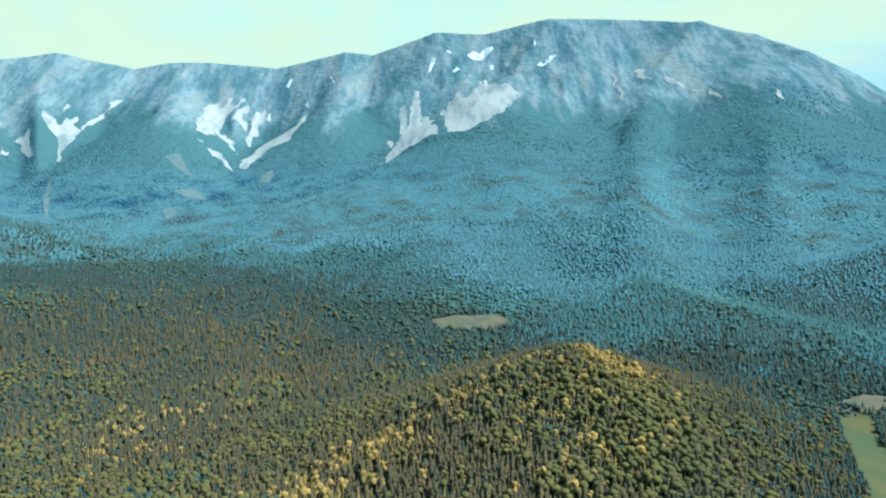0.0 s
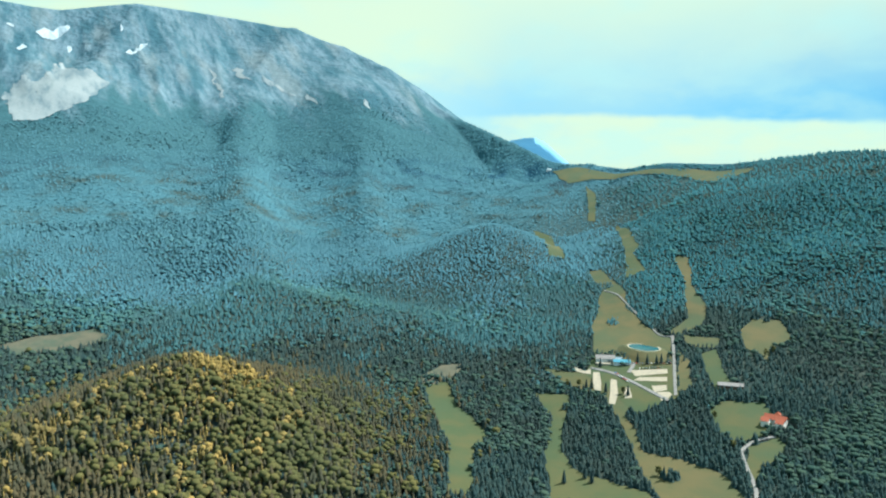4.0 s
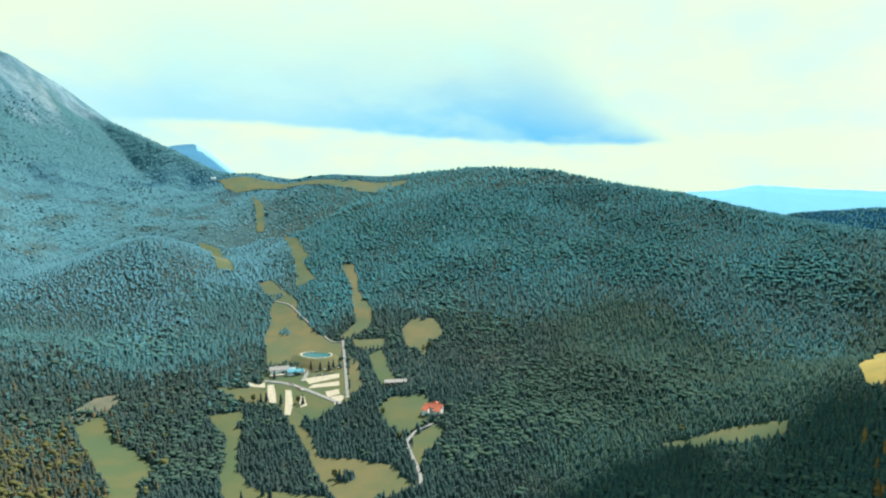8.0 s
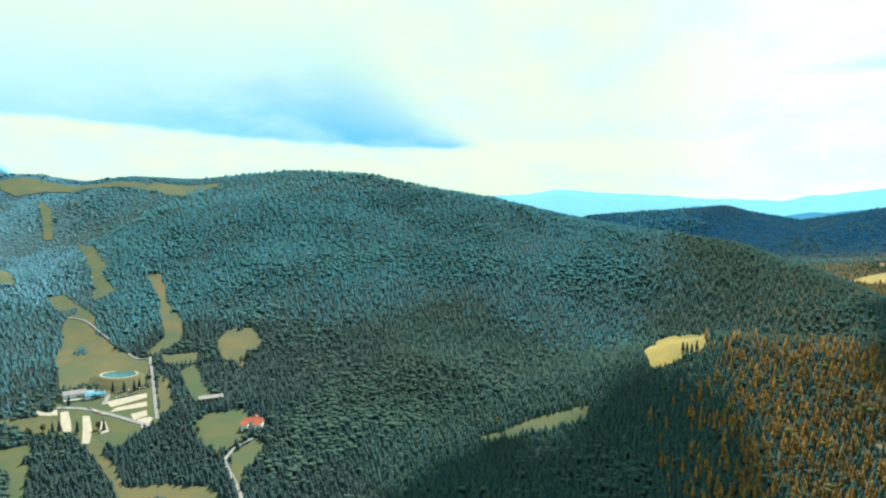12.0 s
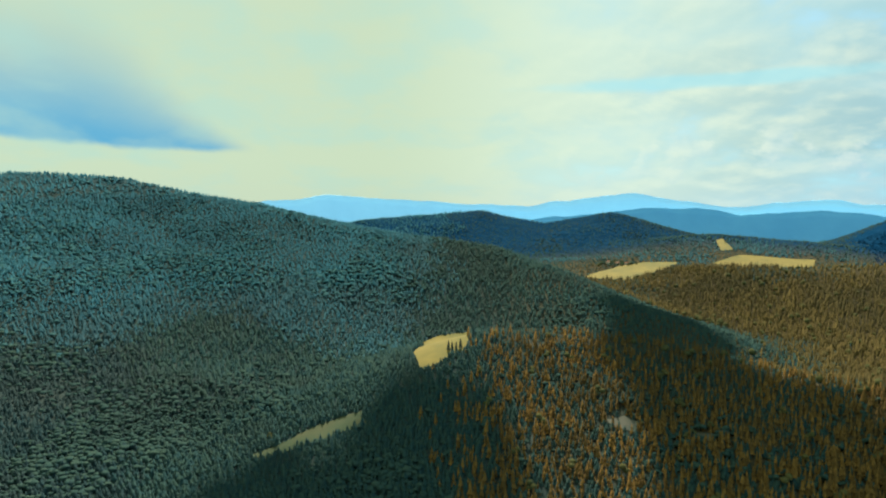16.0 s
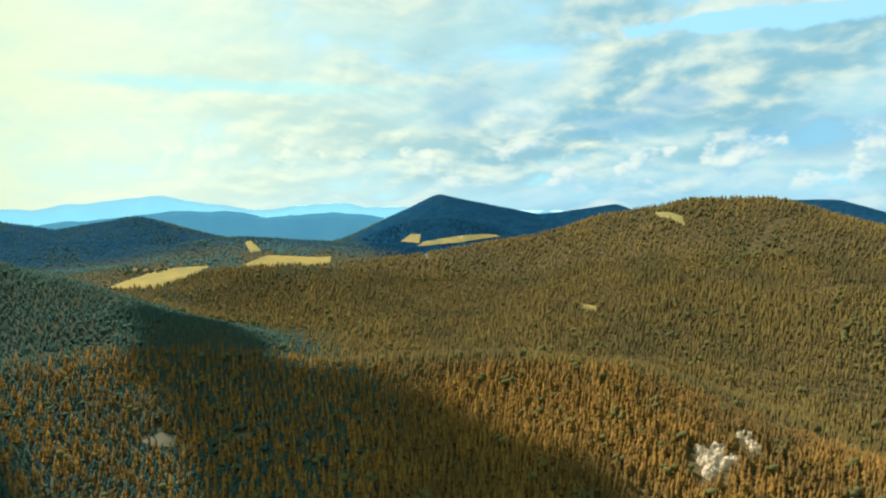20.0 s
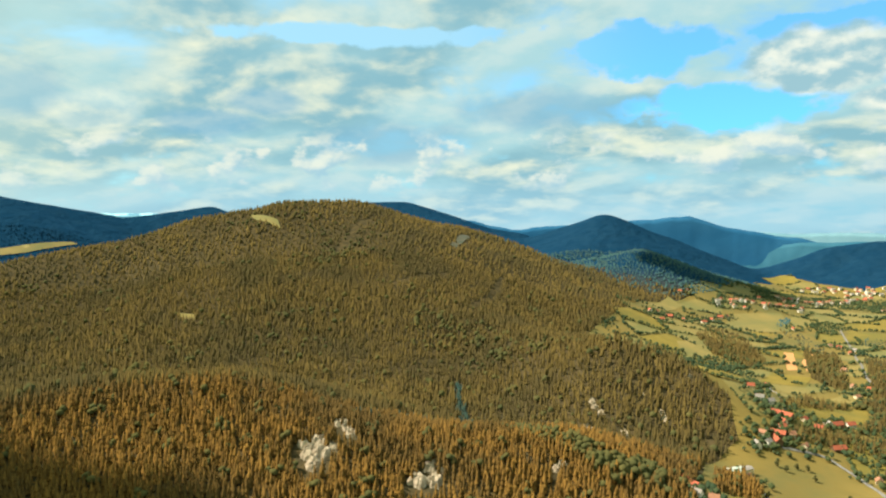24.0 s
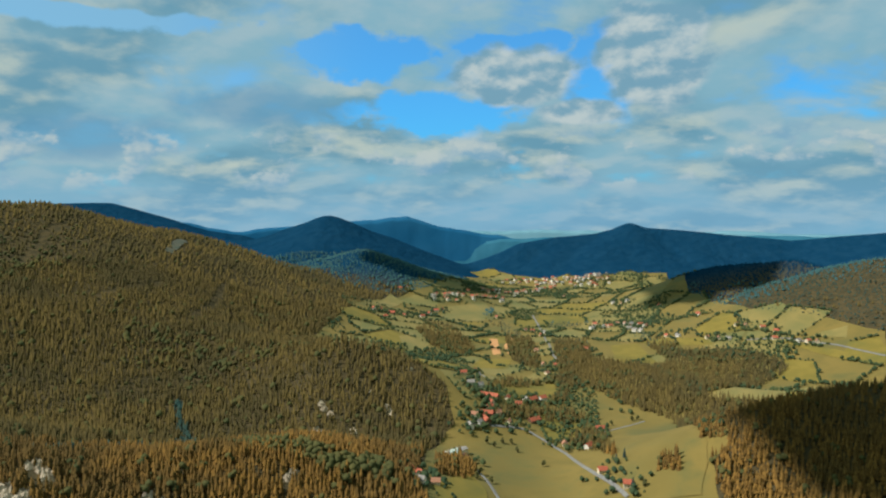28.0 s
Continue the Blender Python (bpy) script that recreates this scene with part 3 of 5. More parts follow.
def outline(poly, step, wobble):
    """The outline with points every step metres, its edge made uneven."""
    out = []
    for (ax, ay), (bx, by) in zip(poly, poly[1:] + poly[:1]):
        n = max(1, int(math.hypot(bx - ax, by - ay) / step))
        out += [(ax + (bx - ax) * k / n, ay + (by - ay) * k / n) for k in range(n)]
    p = np.array(out)
    p[:, 0] += wobble * fractal(p[:, 0], p[:, 1], step * 5, 3, 21)
    p[:, 1] += wobble * fractal(p[:, 0] + 999, p[:, 1], step * 5, 3, 22)
    return [tuple(q) for q in p]


def drape(name, poly, mat, label, category, lift=0.8, wobble=6.0, clear=True, open_ground=True, torn=0.0):
    """A patch of ground cover that follows the relief."""
    c = np.mean(poly, axis=0)
    step = 11.0 if torn or mat == SNOW else min(24.0, max(7.0, 0.008 * math.hypot(*c)))
    edge = outline(poly, step, wobble)
    e = np.array(edge)
    gx, gy = np.meshgrid(np.arange(e[:, 0].min(), e[:, 0].max(), step), np.arange(e[:, 1].min(), e[:, 1].max(), step))
    gx, gy = gx.ravel() + 0.13, gy.ravel() + 0.17
    m = inside(gx, gy, edge)
    pts = edge + list(zip(gx[m], gy[m]))
    n = len(edge)
    v, _, f, *_ = delaunay_2d_cdt([Vector(p) for p in pts], [(k, (k + 1) % n) for k in range(n)], [], 1, 0.01)
    v = np.array([p[:] for p in v])
    if torn:                                             # loose cover, torn into streaks down the slope
        f = np.array(f)
        mid = v[f].mean(axis=1)
        high = (mid[:, 1] - mid[:, 1].min()) / np.ptp(mid[:, 1])
        f = f[fractal(mid[:, 0], mid[:, 1] * 0.22, torn, 4, 27) > -0.45 + 0.62 * high ** 2]
    z = relief(v[:, 0], v[:, 1]) + lift + 0.0006 * np.hypot(v[:, 0], v[:, 1])
    ob = mesh_object(name, np.column_stack([v, z]), f, mat, True)
    if clear:
        CLEARINGS.append((edge, open_ground))
    return tagged(ob, label, category, kind="structure")


TEXT = {"hay": ("meadow", "dry golden-green hay meadow among woods", "meadow"), "grass": ("meadow", "green mown meadow among woods", "meadow"),
        "earth": ("clearing", "bare brown earth of a felled clearing", "clearing"), "stubble": ("field", "golden stubble field in the valley", "field"),
        "plough": ("field", "pale orange tilled strip field", "field"), "gravel": ("parking_area", "pale gravel parking strip at the lodge", "parking"),
        "scree": ("scree", "pale limestone scree running down a gully", "scree"), "slip": ("landslip", "weathered grey landslip in the mountain forest", "landslip"), "scar": ("rock_scar", "pale bare rock scar on a wooded hillside", "rock"), "snow": ("snow_patch", "old snow left in a high gully", "snow")}
COVER = {"hay": HAY, "grass": GRASS, "earth": EARTH, "stubble": STUBBLE, "plough": PLOUGH, "gravel": GRAVEL, "scree": SCREE, "slip": SLIP, "scar": SCAR, "snow": SNOW}


VALLEY_COVER = {**COVER, "hay": VALLEY_HAY, "grass": VALLEY_GRASS}


def patch(kind, poly, lift=0.8):
    name, label, category = TEXT[kind]
    wobble = {"gravel": 0.5, "plough": 1.0, "stubble": 7.0, "scree": 30.0, "snow": 5.0}.get(kind, 6.0)
    drape(name, poly, (VALLEY_COVER if poly[0][1] < -300 else COVER)[kind], label, category, lift, wobble, True, kind not in ("hay", "grass", "earth"), {"scree": 62.0, "snow": 34.0}.get(kind, 0.0))


def road(points, width, mat=None, label="pale worn asphalt road winding through the meadows"):
    """A strip of road laid over the ground."""
    line = []
    for (ax, ay), (bx, by) in zip(points, points[1:]):
        n = max(1, int(math.hypot(bx - ax, by - ay) / 7))
        line += [(ax + (bx - ax) * k / n, ay + (by - ay) * k / n) for k in range(n)]
    line = np.array(line + [points[-1]], float)
    for _ in range(6):
        line[1:-1] = (line[:-2] + 2 * line[1:-1] + line[2:]) / 4
    d = np.gradient(line, axis=0)
    d /= np.linalg.norm(d, axis=1)[:, None]
    side = np.column_stack([-d[:, 1], d[:, 0]]) * width / 2
    rows = []
    for s in (-1.25, -1.0, 1.0, 1.25):
        p = line + side * s
        drop = 0.8 if abs(s) > 1 else 0.0
        rows.append(np.column_stack([p, relief(p[:, 0], p[:, 1]) + 2.0 + 0.0006 * np.hypot(p[:, 0], p[:, 1]) - drop]))
    n = len(line)
    v = np.concatenate(rows)
    f = [(r * n + k, r * n + k + 1, (r + 1) * n + k + 1, (r + 1) * n + k) for r in range(3) for k in range(n - 1)]
    ob = mesh_object("road", v, f, mat or ASPHALT, False)
    tagged(ob, label, "road", kind="structure")
    a, b = line + side * 1.8, line - side * 1.8
    CLEARINGS.append(([tuple(p) for p in a] + [tuple(p) for p in b[::-1]], True))


# the broad valley and the woods left standing in it
VALLEY = [(45, -1751), (-50, -2039), (-163, -2451), (-440, -2741), (-913, -3672), (-1247, -3309), (-1743, -3168), (-1355, -2294), (-1313, -1864), (-1408, -1691), (-1450, -1502), (-1249, -1240), (-894, -1139), (-848, -1252), (-802, -1282), (-545, -814), (-510, -804), (-484, -730), (-131, -826), (-122, -892), (-165, -1067), (-237, -1189), (-243, -1306), (-154, -1424), (-22, -1448)]
CLEARINGS.append((VALLEY, True))
WOODLOTS.append([(-708, -1998), (-857, -2061), (-722, -1697), (-894, -1645), (-1010, -1763), (-1147, -1624), (-1168, -1494), (-868, -1301), (-794, -1301), (-837, -1216), (-555, -803), (-548, -832), (-532, -861), (-687, -1215), (-644, -1355), (-620, -1471), (-562, -1485), (-609, -1673)])
WOODLOTS.append([(-291, -2100), (-365, -2275), (-431, -2206), (-444, -1909), (-388, -1823), (-305, -1908)])
WOODLOTS.append([(-452, -842), (-469, -865), (-490, -849), (-474, -812)])
WOODLOTS.append([(-434, -1144), (-512, -1225), (-509, -1126), (-447, -948), (-455, -1063)])
WOODLOTS.append([(-424, -1259), (-506, -1335), (-530, -1270), (-467, -1231)])
WOODLOTS.append([(-158, -939), (-170, -1014), (-224, -1052), (-230, -977), (-201, -943)])
WOODLOTS.append([(-591, -2466), (-671, -2603), (-659, -2275), (-655, -2067), (-575, -1689), (-547, -1673), (-514, -1775), (-600, -2175)])
WOODLOTS.append([(-332, -1335), (-611, -1616), (-604, -1520), (-521, -1377), (-456, -1336), (-531, -1437), (-556, -1526), (-437, -1531)])
WOODLOTS.append([(-317, -1228), (-366, -1281), (-499, -1317), (-425, -1245), (-337, -1218)])
WOODLOTS.append([(-937, -1694), (-1037, -1812), (-1024, -2037), (-999, -2067), (-967, -1886)])
WOODLOTS.append([(-830, -2345), (-973, -2316), (-879, -2216), (-758, -2227)])
# meadows and clearings
patch("grass", [(545, 914), (584, 899), (549, 822), (525, 706), (482, 678), (407, 584), (387, 593), (448, 692), (514, 839)])
patch("earth", [(549, 930), (576, 937), (633, 929), (603, 911), (562, 899), (547, 917)])
patch("hay", [(733, 847), (749, 794), (797, 764), (772, 691), (709, 629), (652, 554), (670, 506), (681, 457), (646, 408), (561, 452), (600, 505), (641, 561), (701, 638), (734, 703), (716, 760)])
patch("grass", [(661, 777), (697, 739), (623, 666), (574, 619), (554, 577), (580, 484), (561, 452), (470, 524), (550, 619), (633, 706)])
patch("hay", [(954, 941), (1102, 1058), (1045, 938), (978, 807), (969, 768), (871, 685), (822, 737), (804, 791)])
patch("hay", [(1156, 1157), (1186, 1139), (1098, 986), (1045, 938), (1076, 1033)])
patch("grass", [(1541, 1433), (1498, 1337), (1342, 1164), (1299, 1145), (1224, 1043), (1163, 1045), (1339, 1209)])
patch("hay", [(1317, 1042), (1320, 1000), (1191, 886), (1135, 813), (1052, 764), (997, 764), (984, 787), (1071, 811), (1209, 922)])
patch("hay", [(994, 768), (1018, 701), (980, 685), (964, 721)])
patch("hay", [(1067, 699), (1124, 707), (1141, 671), (1084, 619), (1038, 625), (991, 596), (1019, 656)])
patch("grass", [(949, 688), (977, 683), (890, 591), (856, 597)])
patch("hay", [(936, 725), (913, 682), (838, 623), (818, 635)])
patch("grass", [(806, 571), (838, 575), (874, 533), (846, 502), (790, 480), (751, 496), (778, 542)])
patch("grass", [(754, 477), (804, 472), (776, 440), (730, 439), (676, 420)])
patch("grass", [(1953, 2173), (1981, 1970), (2022, 1823), (2073, 1695), (2106, 1588), (2110, 1342), (2071, 1338), (1955, 1381), (2000, 1508), (2023, 1654), (1982, 1786), (1897, 1886), (1803, 1915), (1825, 1987)])
patch("grass", [(1364, 1607), (1389, 1545), (1189, 1273), (1164, 1296)])
patch("grass", [(1834, 1852), (1753, 1722), (1567, 1539), (1552, 1555)])
patch("grass", [(878, 178), (906, 135), (931, 98), (935, 31), (900, 25), (885, 109), (867, 152)])
patch("stubble", [(1087, -44), (1286, -79), (1323, -110), (1342, -165), (1350, -192), (1044, -131), (1038, -108), (1002, -57)])
patch("earth", [(-31, 1445), (30, 1466), (129, 1447), (147, 1383), (110, 1362), (-6, 1392)])
patch("earth", [(555, 941), (611, 958), (642, 942), (594, 916)])
patch("stubble", [(1590, -410), (1640, -440), (1700, -470), (1660, -430)])
patch("stubble", [(2113, -642), (2024, -708), (1936, -761), (2104, -889), (2207, -1011), (2278, -907), (2262, -814)])
patch("stubble", [(2156, -1100), (2040, -1120), (2010, -1300), (2062, -1400), (2138, -1451), (2230, -1233)])
patch("hay", [(2267, -2001), (2167, -2189), (2116, -2395), (2141, -2389), (2210, -2240), (2290, -2060)])
patch("hay", [(2377, -2002), (2290, -2036), (2357, -2111), (2398, -2083)])
patch("stubble", [(2459, -1270), (2477, -1306), (2299, -1249), (2298, -1199)])
patch("hay", [(1188, -2158), (1063, -2116), (1024, -2064), (1134, -2097)])
patch("hay", [(1037, -1501), (991, -1503), (969, -1469), (1004, -1474)])
patch("earth", [(2061, -1824), (1647, -1506), (1628, -1480)])
patch("earth", [(480, -2196), (478, -2507), (449, -2398), (451, -2186)])
patch("earth", [(828, -287), (831, -313), (817, -327), (801, -314), (813, -292)])
patch("earth", [(788, -383), (781, -405), (769, -403), (770, -383)])
# fields of the valley
FIELDS = []
FIELDS.append(("stubble", [(-380, -1690), (-433, -1805), (-522, -1785), (-483, -1692)]))
FIELDS.append(("plough", [(-522, -2055), (-549, -2056), (-505, -1852), (-479, -1843)]))
FIELDS.append(("plough", [(-538, -1935), (-597, -2076), (-612, -2080), (-554, -1955), (-542, -1854), (-524, -1839)]))
FIELDS.append(("stubble", [(-363, -1418), (-559, -1555), (-522, -1428), (-347, -1298)]))
FIELDS.append(("hay", [(-429, -2410), (-474, -2540), (-657, -2640), (-650, -2418), (-449, -2301)]))
FIELDS.append(("grass", [(-508, -2288), (-637, -2347), (-583, -2113), (-482, -2048)]))
FIELDS.append(("hay", [(-220, -1956), (-310, -2049), (-303, -1872), (-227, -1786)]))
FIELDS.append(("stubble", [(-873, -1923), (-953, -1894), (-900, -1669), (-795, -1712)]))
FIELDS.append(("stubble", [(-822, -2484), (-1003, -2416), (-969, -2300), (-776, -2313)]))
FIELDS.append(("grass", [(-242, -1081), (-306, -1177), (-381, -1180), (-413, -1088), (-396, -905), (-397, -821), (-254, -888), (-246, -982)]))
FIELDS.append(("grass", [(-624, -1447), (-635, -1337), (-681, -1205), (-526, -841), (-474, -755), (-418, -792), (-420, -929), (-468, -991), (-554, -1268)]))
FIELDS.append(("stubble", [(-143, -897), (-222, -971), (-226, -875), (-145, -844)]))
FIELDS.append(("hay", [(-326, -1411), (-566, -1662), (-562, -1596), (-379, -1468)]))
FIELDS.append(("hay", [(-155, -2339), (-262, -2611), (-302, -2534), (-237, -2364)]))
FIELDS.append(("stubble", [(-957, -1981), (-1108, -1808), (-1103, -1735), (-971, -1858)]))
FIELDS.append(("stubble", [(-1243, -1638), (-1306, -1504), (-1336, -1379), (-1307, -1362), (-1260, -1528)]))
FIELDS.append(("hay", [(-1414, -1591), (-1372, -1542), (-1322, -1606), (-1353, -1612)]))
FIELDS.append(("hay", [(-1290, -1831), (-1304, -1732), (-1240, -1759)]))
FIELDS.append(("hay", [(-1499, -3176), (-1419, -2534), (-1358, -2467), (-1472, -3056)]))
FIELDS.append(("hay", [(-804, -1285), (-955, -1348), (-1130, -1349), (-1065, -1305), (-881, -1154), (-837, -1235)]))
for kind, poly in FIELDS:
    patch(kind, poly, 1.4)
# scree and snow of the high gullies
patch("scree", [(-259, 2864), (-208, 3017), (-133, 3078), (-44, 3110), (46, 3077), (124, 3084), (230, 3128), (333, 3247), (404, 3382), (341, 3455), (270, 3665), (216, 3771), (120, 3703), (27, 3689), (-65, 3733), (-190, 3769), (-245, 3741), (-250, 3583), (-228, 3456), (-253, 3388), (-219, 3280), (-235, 3123)], -0.6)
patch("scree", [(-243, 3160), (-278, 3272), (-264, 3385), (-232, 3311)], -0.6)
patch("scree", [(-918, 3066), (-882, 3055), (-865, 3116), (-829, 3289), (-749, 3303), (-715, 3384), (-727, 3703), (-769, 3680), (-813, 3467), (-889, 3417), (-932, 3266)], -0.6)
patch("scree", [(-942, 3043), (-996, 3122), (-1053, 3180), (-1122, 3229), (-1165, 3239), (-1123, 3178), (-1053, 3138), (-991, 3060)], -0.6)
patch("scree", [(-995, 3492), (-994, 3651), (-980, 3783), (-973, 3866), (-1040, 3905), (-1107, 3798), (-1126, 3647), (-1075, 3673), (-1033, 3632)], -0.6)
patch("scree", [(-985, 3242), (-1071, 3410), (-1131, 3424), (-1199, 3546), (-1151, 3577), (-1058, 3460)], -0.6)
patch("scree", [(-1203, 3311), (-1147, 3307), (-1166, 3675), (-1096, 3874), (-1220, 3863), (-1278, 3746), (-1277, 3563)], -0.6)
patch("scree", [(-1722, 3067), (-1794, 3221), (-1782, 3283), (-1765, 3414), (-1725, 3544), (-1709, 3641), (-1708, 3726), (-1742, 3613), (-1767, 3509), (-1788, 3408), (-1784, 3341), (-1817, 3354), (-1842, 3433), (-1887, 3441), (-1870, 3351), (-1844, 3273), (-1814, 3200)], -0.6)
patch("scree", [(-1861, 3233), (-1824, 3234), (-1811, 3261), (-1870, 3351), (-1930, 3314), (-1918, 3245)], -0.6)
patch("scree", [(-2117, 3264), (-2055, 3270), (-1960, 3198), (-1850, 3082), (-1850, 3061), (-1952, 3135), (-2016, 3159), (-2041, 3136)], -0.6)
patch("scree", [(-2017, 3097), (-1994, 3100), (-1977, 3062), (-1995, 3059)], -0.6)
patch("slip", [(-1367, 2319), (-1483, 2499), (-1547, 2618), (-1654, 2855), (-1522, 2613), (-1442, 2460)], -0.6)
patch("slip", [(-1227, 2986), (-1183, 3036), (-1128, 2973), (-1057, 2875), (-1112, 2906), (-1177, 2954)], -0.6)
patch("slip", [(-1078, 2694), (-1025, 2763), (-975, 2718), (-931, 2655), (-977, 2660), (-1025, 2669)], -0.6)
patch("slip", [(-795, 2899), (-792, 2982), (-759, 3023), (-735, 2953), (-741, 2878)], -0.6)
patch("slip", [(-1049, 2518), (-1006, 2532), (-978, 2468), (-1002, 2440)], -0.6)
patch("scree", [(1083, 3454), (1160, 3367), (1209, 3234), (1133, 3329)], -0.6)
patch("scree", [(1270, 3249), (1280, 3213), (1278, 3101), (1264, 3145)], -0.6)
patch("scree", [(1480, 3077), (1495, 3055), (1497, 2946), (1478, 2978)], -0.6)
patch("scree", [(873, 3554), (888, 3517), (880, 3289), (867, 3302)], -0.6)
patch("scree", [(983, 3616), (1028, 3559), (1035, 3388), (1011, 3451)], -0.6)
patch("snow", [(148, 3940), (189, 3974), (227, 3954), (256, 3995), (329, 4006), (265, 3939), (218, 3903), (176, 3909)], 0.8)
patch("snow", [(-75, 3825), (-60, 3908), (-17, 3956), (-34, 3900), (-60, 3833)], 0.8)
patch("snow", [(31, 3968), (59, 3997), (64, 3953)], 0.8)
patch("snow", [(514, 3680), (568, 3730), (631, 3757), (582, 3680), (542, 3661)], 0.8)
patch("snow", [(279, 3858), (296, 3888), (300, 3844), (282, 3821)], 0.8)
patch("snow", [(61, 3814), (94, 3849), (108, 3818), (76, 3799)], 0.8)
patch("snow", [(531, 3910), (538, 3846), (523, 3828)], 0.8)
patch("snow", [(-905, 3986), (-885, 4028), (-874, 4022), (-884, 3968)], 0.8)
patch("snow", [(-651, 3960), (-617, 3907), (-593, 3831)], 0.8)
patch("snow", [(-974, 3796), (-977, 3850), (-963, 3849), (-954, 3781)], 0.8)
patch("snow", [(-759, 3787), (-745, 3819), (-725, 3740)], 0.8)
for az, d, wide, long in ((202.4, 3560, 16, 22), (203.4, 3560, 22, 26), (204.0, 3570, 8, 20)):
    c, u = polar(az, d), polar(az, 1)
    patch("scar", [(c.x + u.x * a * long - u.y * b * wide, c.y + u.y * a * long + u.x * b * wide) for a, b in ((-1, -0.6), (-1, 0.8), (0, 1), (1, 0.2), (0.9, -0.3), (0, -0.7))])
# parking, roads, pond
drape("lodge_grounds", [(810, 803), (831, 745), (884, 688), (802, 618), (774, 627), (726, 628), (740, 679), (760, 728), (763, 769)], GRASS, "green lawns round the lodge and its car park", "lawn", 1.1, 3.0)
patch("gravel", [(778, 766), (785, 759), (758, 729), (738, 710), (734, 719), (755, 744)], 1.4)
patch("gravel", [(780, 730), (783, 720), (752, 689), (723, 668), (720, 677), (747, 700)], 1.4)
patch("gravel", [(772, 696), (778, 690), (757, 666), (747, 671)], 1.4)
patch("gravel", [(814, 703), (844, 674), (832, 664), (815, 684), (800, 702)], 1.4)
patch("gravel", [(805, 671), (822, 657), (810, 646), (792, 655)], 1.4)
patch("gravel", [(824, 729), (866, 691), (854, 681), (813, 710)], 1.4)
patch("gravel", [(771, 801), (772, 778), (784, 778), (770, 763), (765, 773), (761, 789)], 1.4)
patch("gravel", [(795, 652), (808, 641), (805, 633), (788, 628), (777, 629)], 1.4)
road([(-305, -1190), (-376, -1199), (-403, -1147), (-412, -1084), (-401, -938), (-402, -823)], 5)
road([(-229, -998), (-239, -959), (-240, -884)], 4)
road([(-805, -2481), (-737, -2166), (-633, -1770), (-625, -1654)], 5)
road([(-1183, -1701), (-1264, -1642), (-1327, -1529), (-1355, -1400)], 5)
road([(-389, -1634), (-348, -1348), (-320, -1231), (-305, -1190)], 4)
road([(-516, -1180), (-574, -1206), (-634, -1230)], 4)
road([(983, 775), (897, 703), (805, 627)], 4)
road([(1084, 1037), (1083, 997), (1057, 949), (1024, 889)], 3)
road([(987, 821), (963, 782), (977, 770)], 3)
road([(787, 780), (798, 746), (795, 695), (788, 642), (786, 624)], 6)
road([(815, 726), (835, 734), (848, 744)], 5)
road([(800, 470), (790, 480), (778, 483), (756, 481), (739, 478)], 4)
road([(739, 478), (715, 456), (689, 429), (671, 413), (644, 397)], 4)
POND = [(892, 797), (908, 802), (921, 788), (928, 767), (918, 748), (902, 742), (883, 752), (882, 777)]

# ---- the valley's patchwork of fields, with hedges between ----
drape("valley_floor", VALLEY, VALLEY_GRASS, "green meadows of the broad valley floor", "meadow", 0.3, 10.0, False)


def cut(poly, px, py, nx, ny):
    """The part of a convex outline on the far side of a line."""
    out = []
    for (ax, ay), (bx, by) in zip(poly, poly[1:] + poly[:1]):
        da, db = (ax - px) * nx + (ay - py) * ny, (bx - px) * nx + (by - py) * ny
        if da >= 0:
            out.append((ax, ay))
        if da * db < 0:
            s = da / (da - db)
            out.append((ax + (bx - ax) * s, ay + (by - ay) * s))
    return out


rnd = random.Random(12)
seeds = []
for i in range(-16, 17):
    for j in range(-14, 15):
        u, v = (i + rnd.uniform(-0.34, 0.34)) * 150, (j + rnd.uniform(-0.34, 0.34)) * 105
        seeds.append((-900 + u * 0.80 - v * 0.60, -2050 + u * 0.60 + v * 0.80))
hedge = []
for sx, sy in seeds:
    probe = (np.array([sx]), np.array([sy]))
    if not inside(*probe, VALLEY)[0] or any(inside(*probe, w)[0] for w in WOODLOTS) or any(inside(*probe, p)[0] for _, p in FIELDS):
        continue
    if math.hypot(sx, sy) < 1250:
        continue
    cell = [(sx - 220, sy - 220), (sx + 220, sy - 220), (sx + 220, sy + 220), (sx - 220, sy + 220)]
    for ox, oy in seeds:
        if (ox, oy) != (sx, sy) and math.hypot(ox - sx, oy - sy) < 420:
            d = math.hypot(sx - ox, sy - oy)
            nx, ny = (sx - ox) / d, (sy - oy) / d
            cell = cut(cell, (sx + ox) / 2 + nx * 4, (sy + oy) / 2 + ny * 4, nx, ny)
    if len(cell) < 3:
        continue
    for (ax, ay), (bx, by) in zip(cell, cell[1:] + cell[:1]):
        n = int(math.hypot(bx - ax, by - ay) / 5.5)
        if rnd.random() < 0.66:
            gap = rnd.uniform(0.1, 0.6)
            hedge += [(ax + (bx - ax) * k / n, ay + (by - ay) * k / n) for k in range(n) if rnd.random() > gap]
    kind = rnd.choice(["hay", "grass", "hay", "stubble", "grass", "hay"])
    name, label, category = ("field", {"hay": "dry golden-green hay field in the valley", "grass": "green mown field in the valley",
                                       "stubble": "golden stubble field in the valley"}[kind], "field")
    drape(name, cell, VALLEY_COVER[kind], label, category, 0.8, 2.0, False)

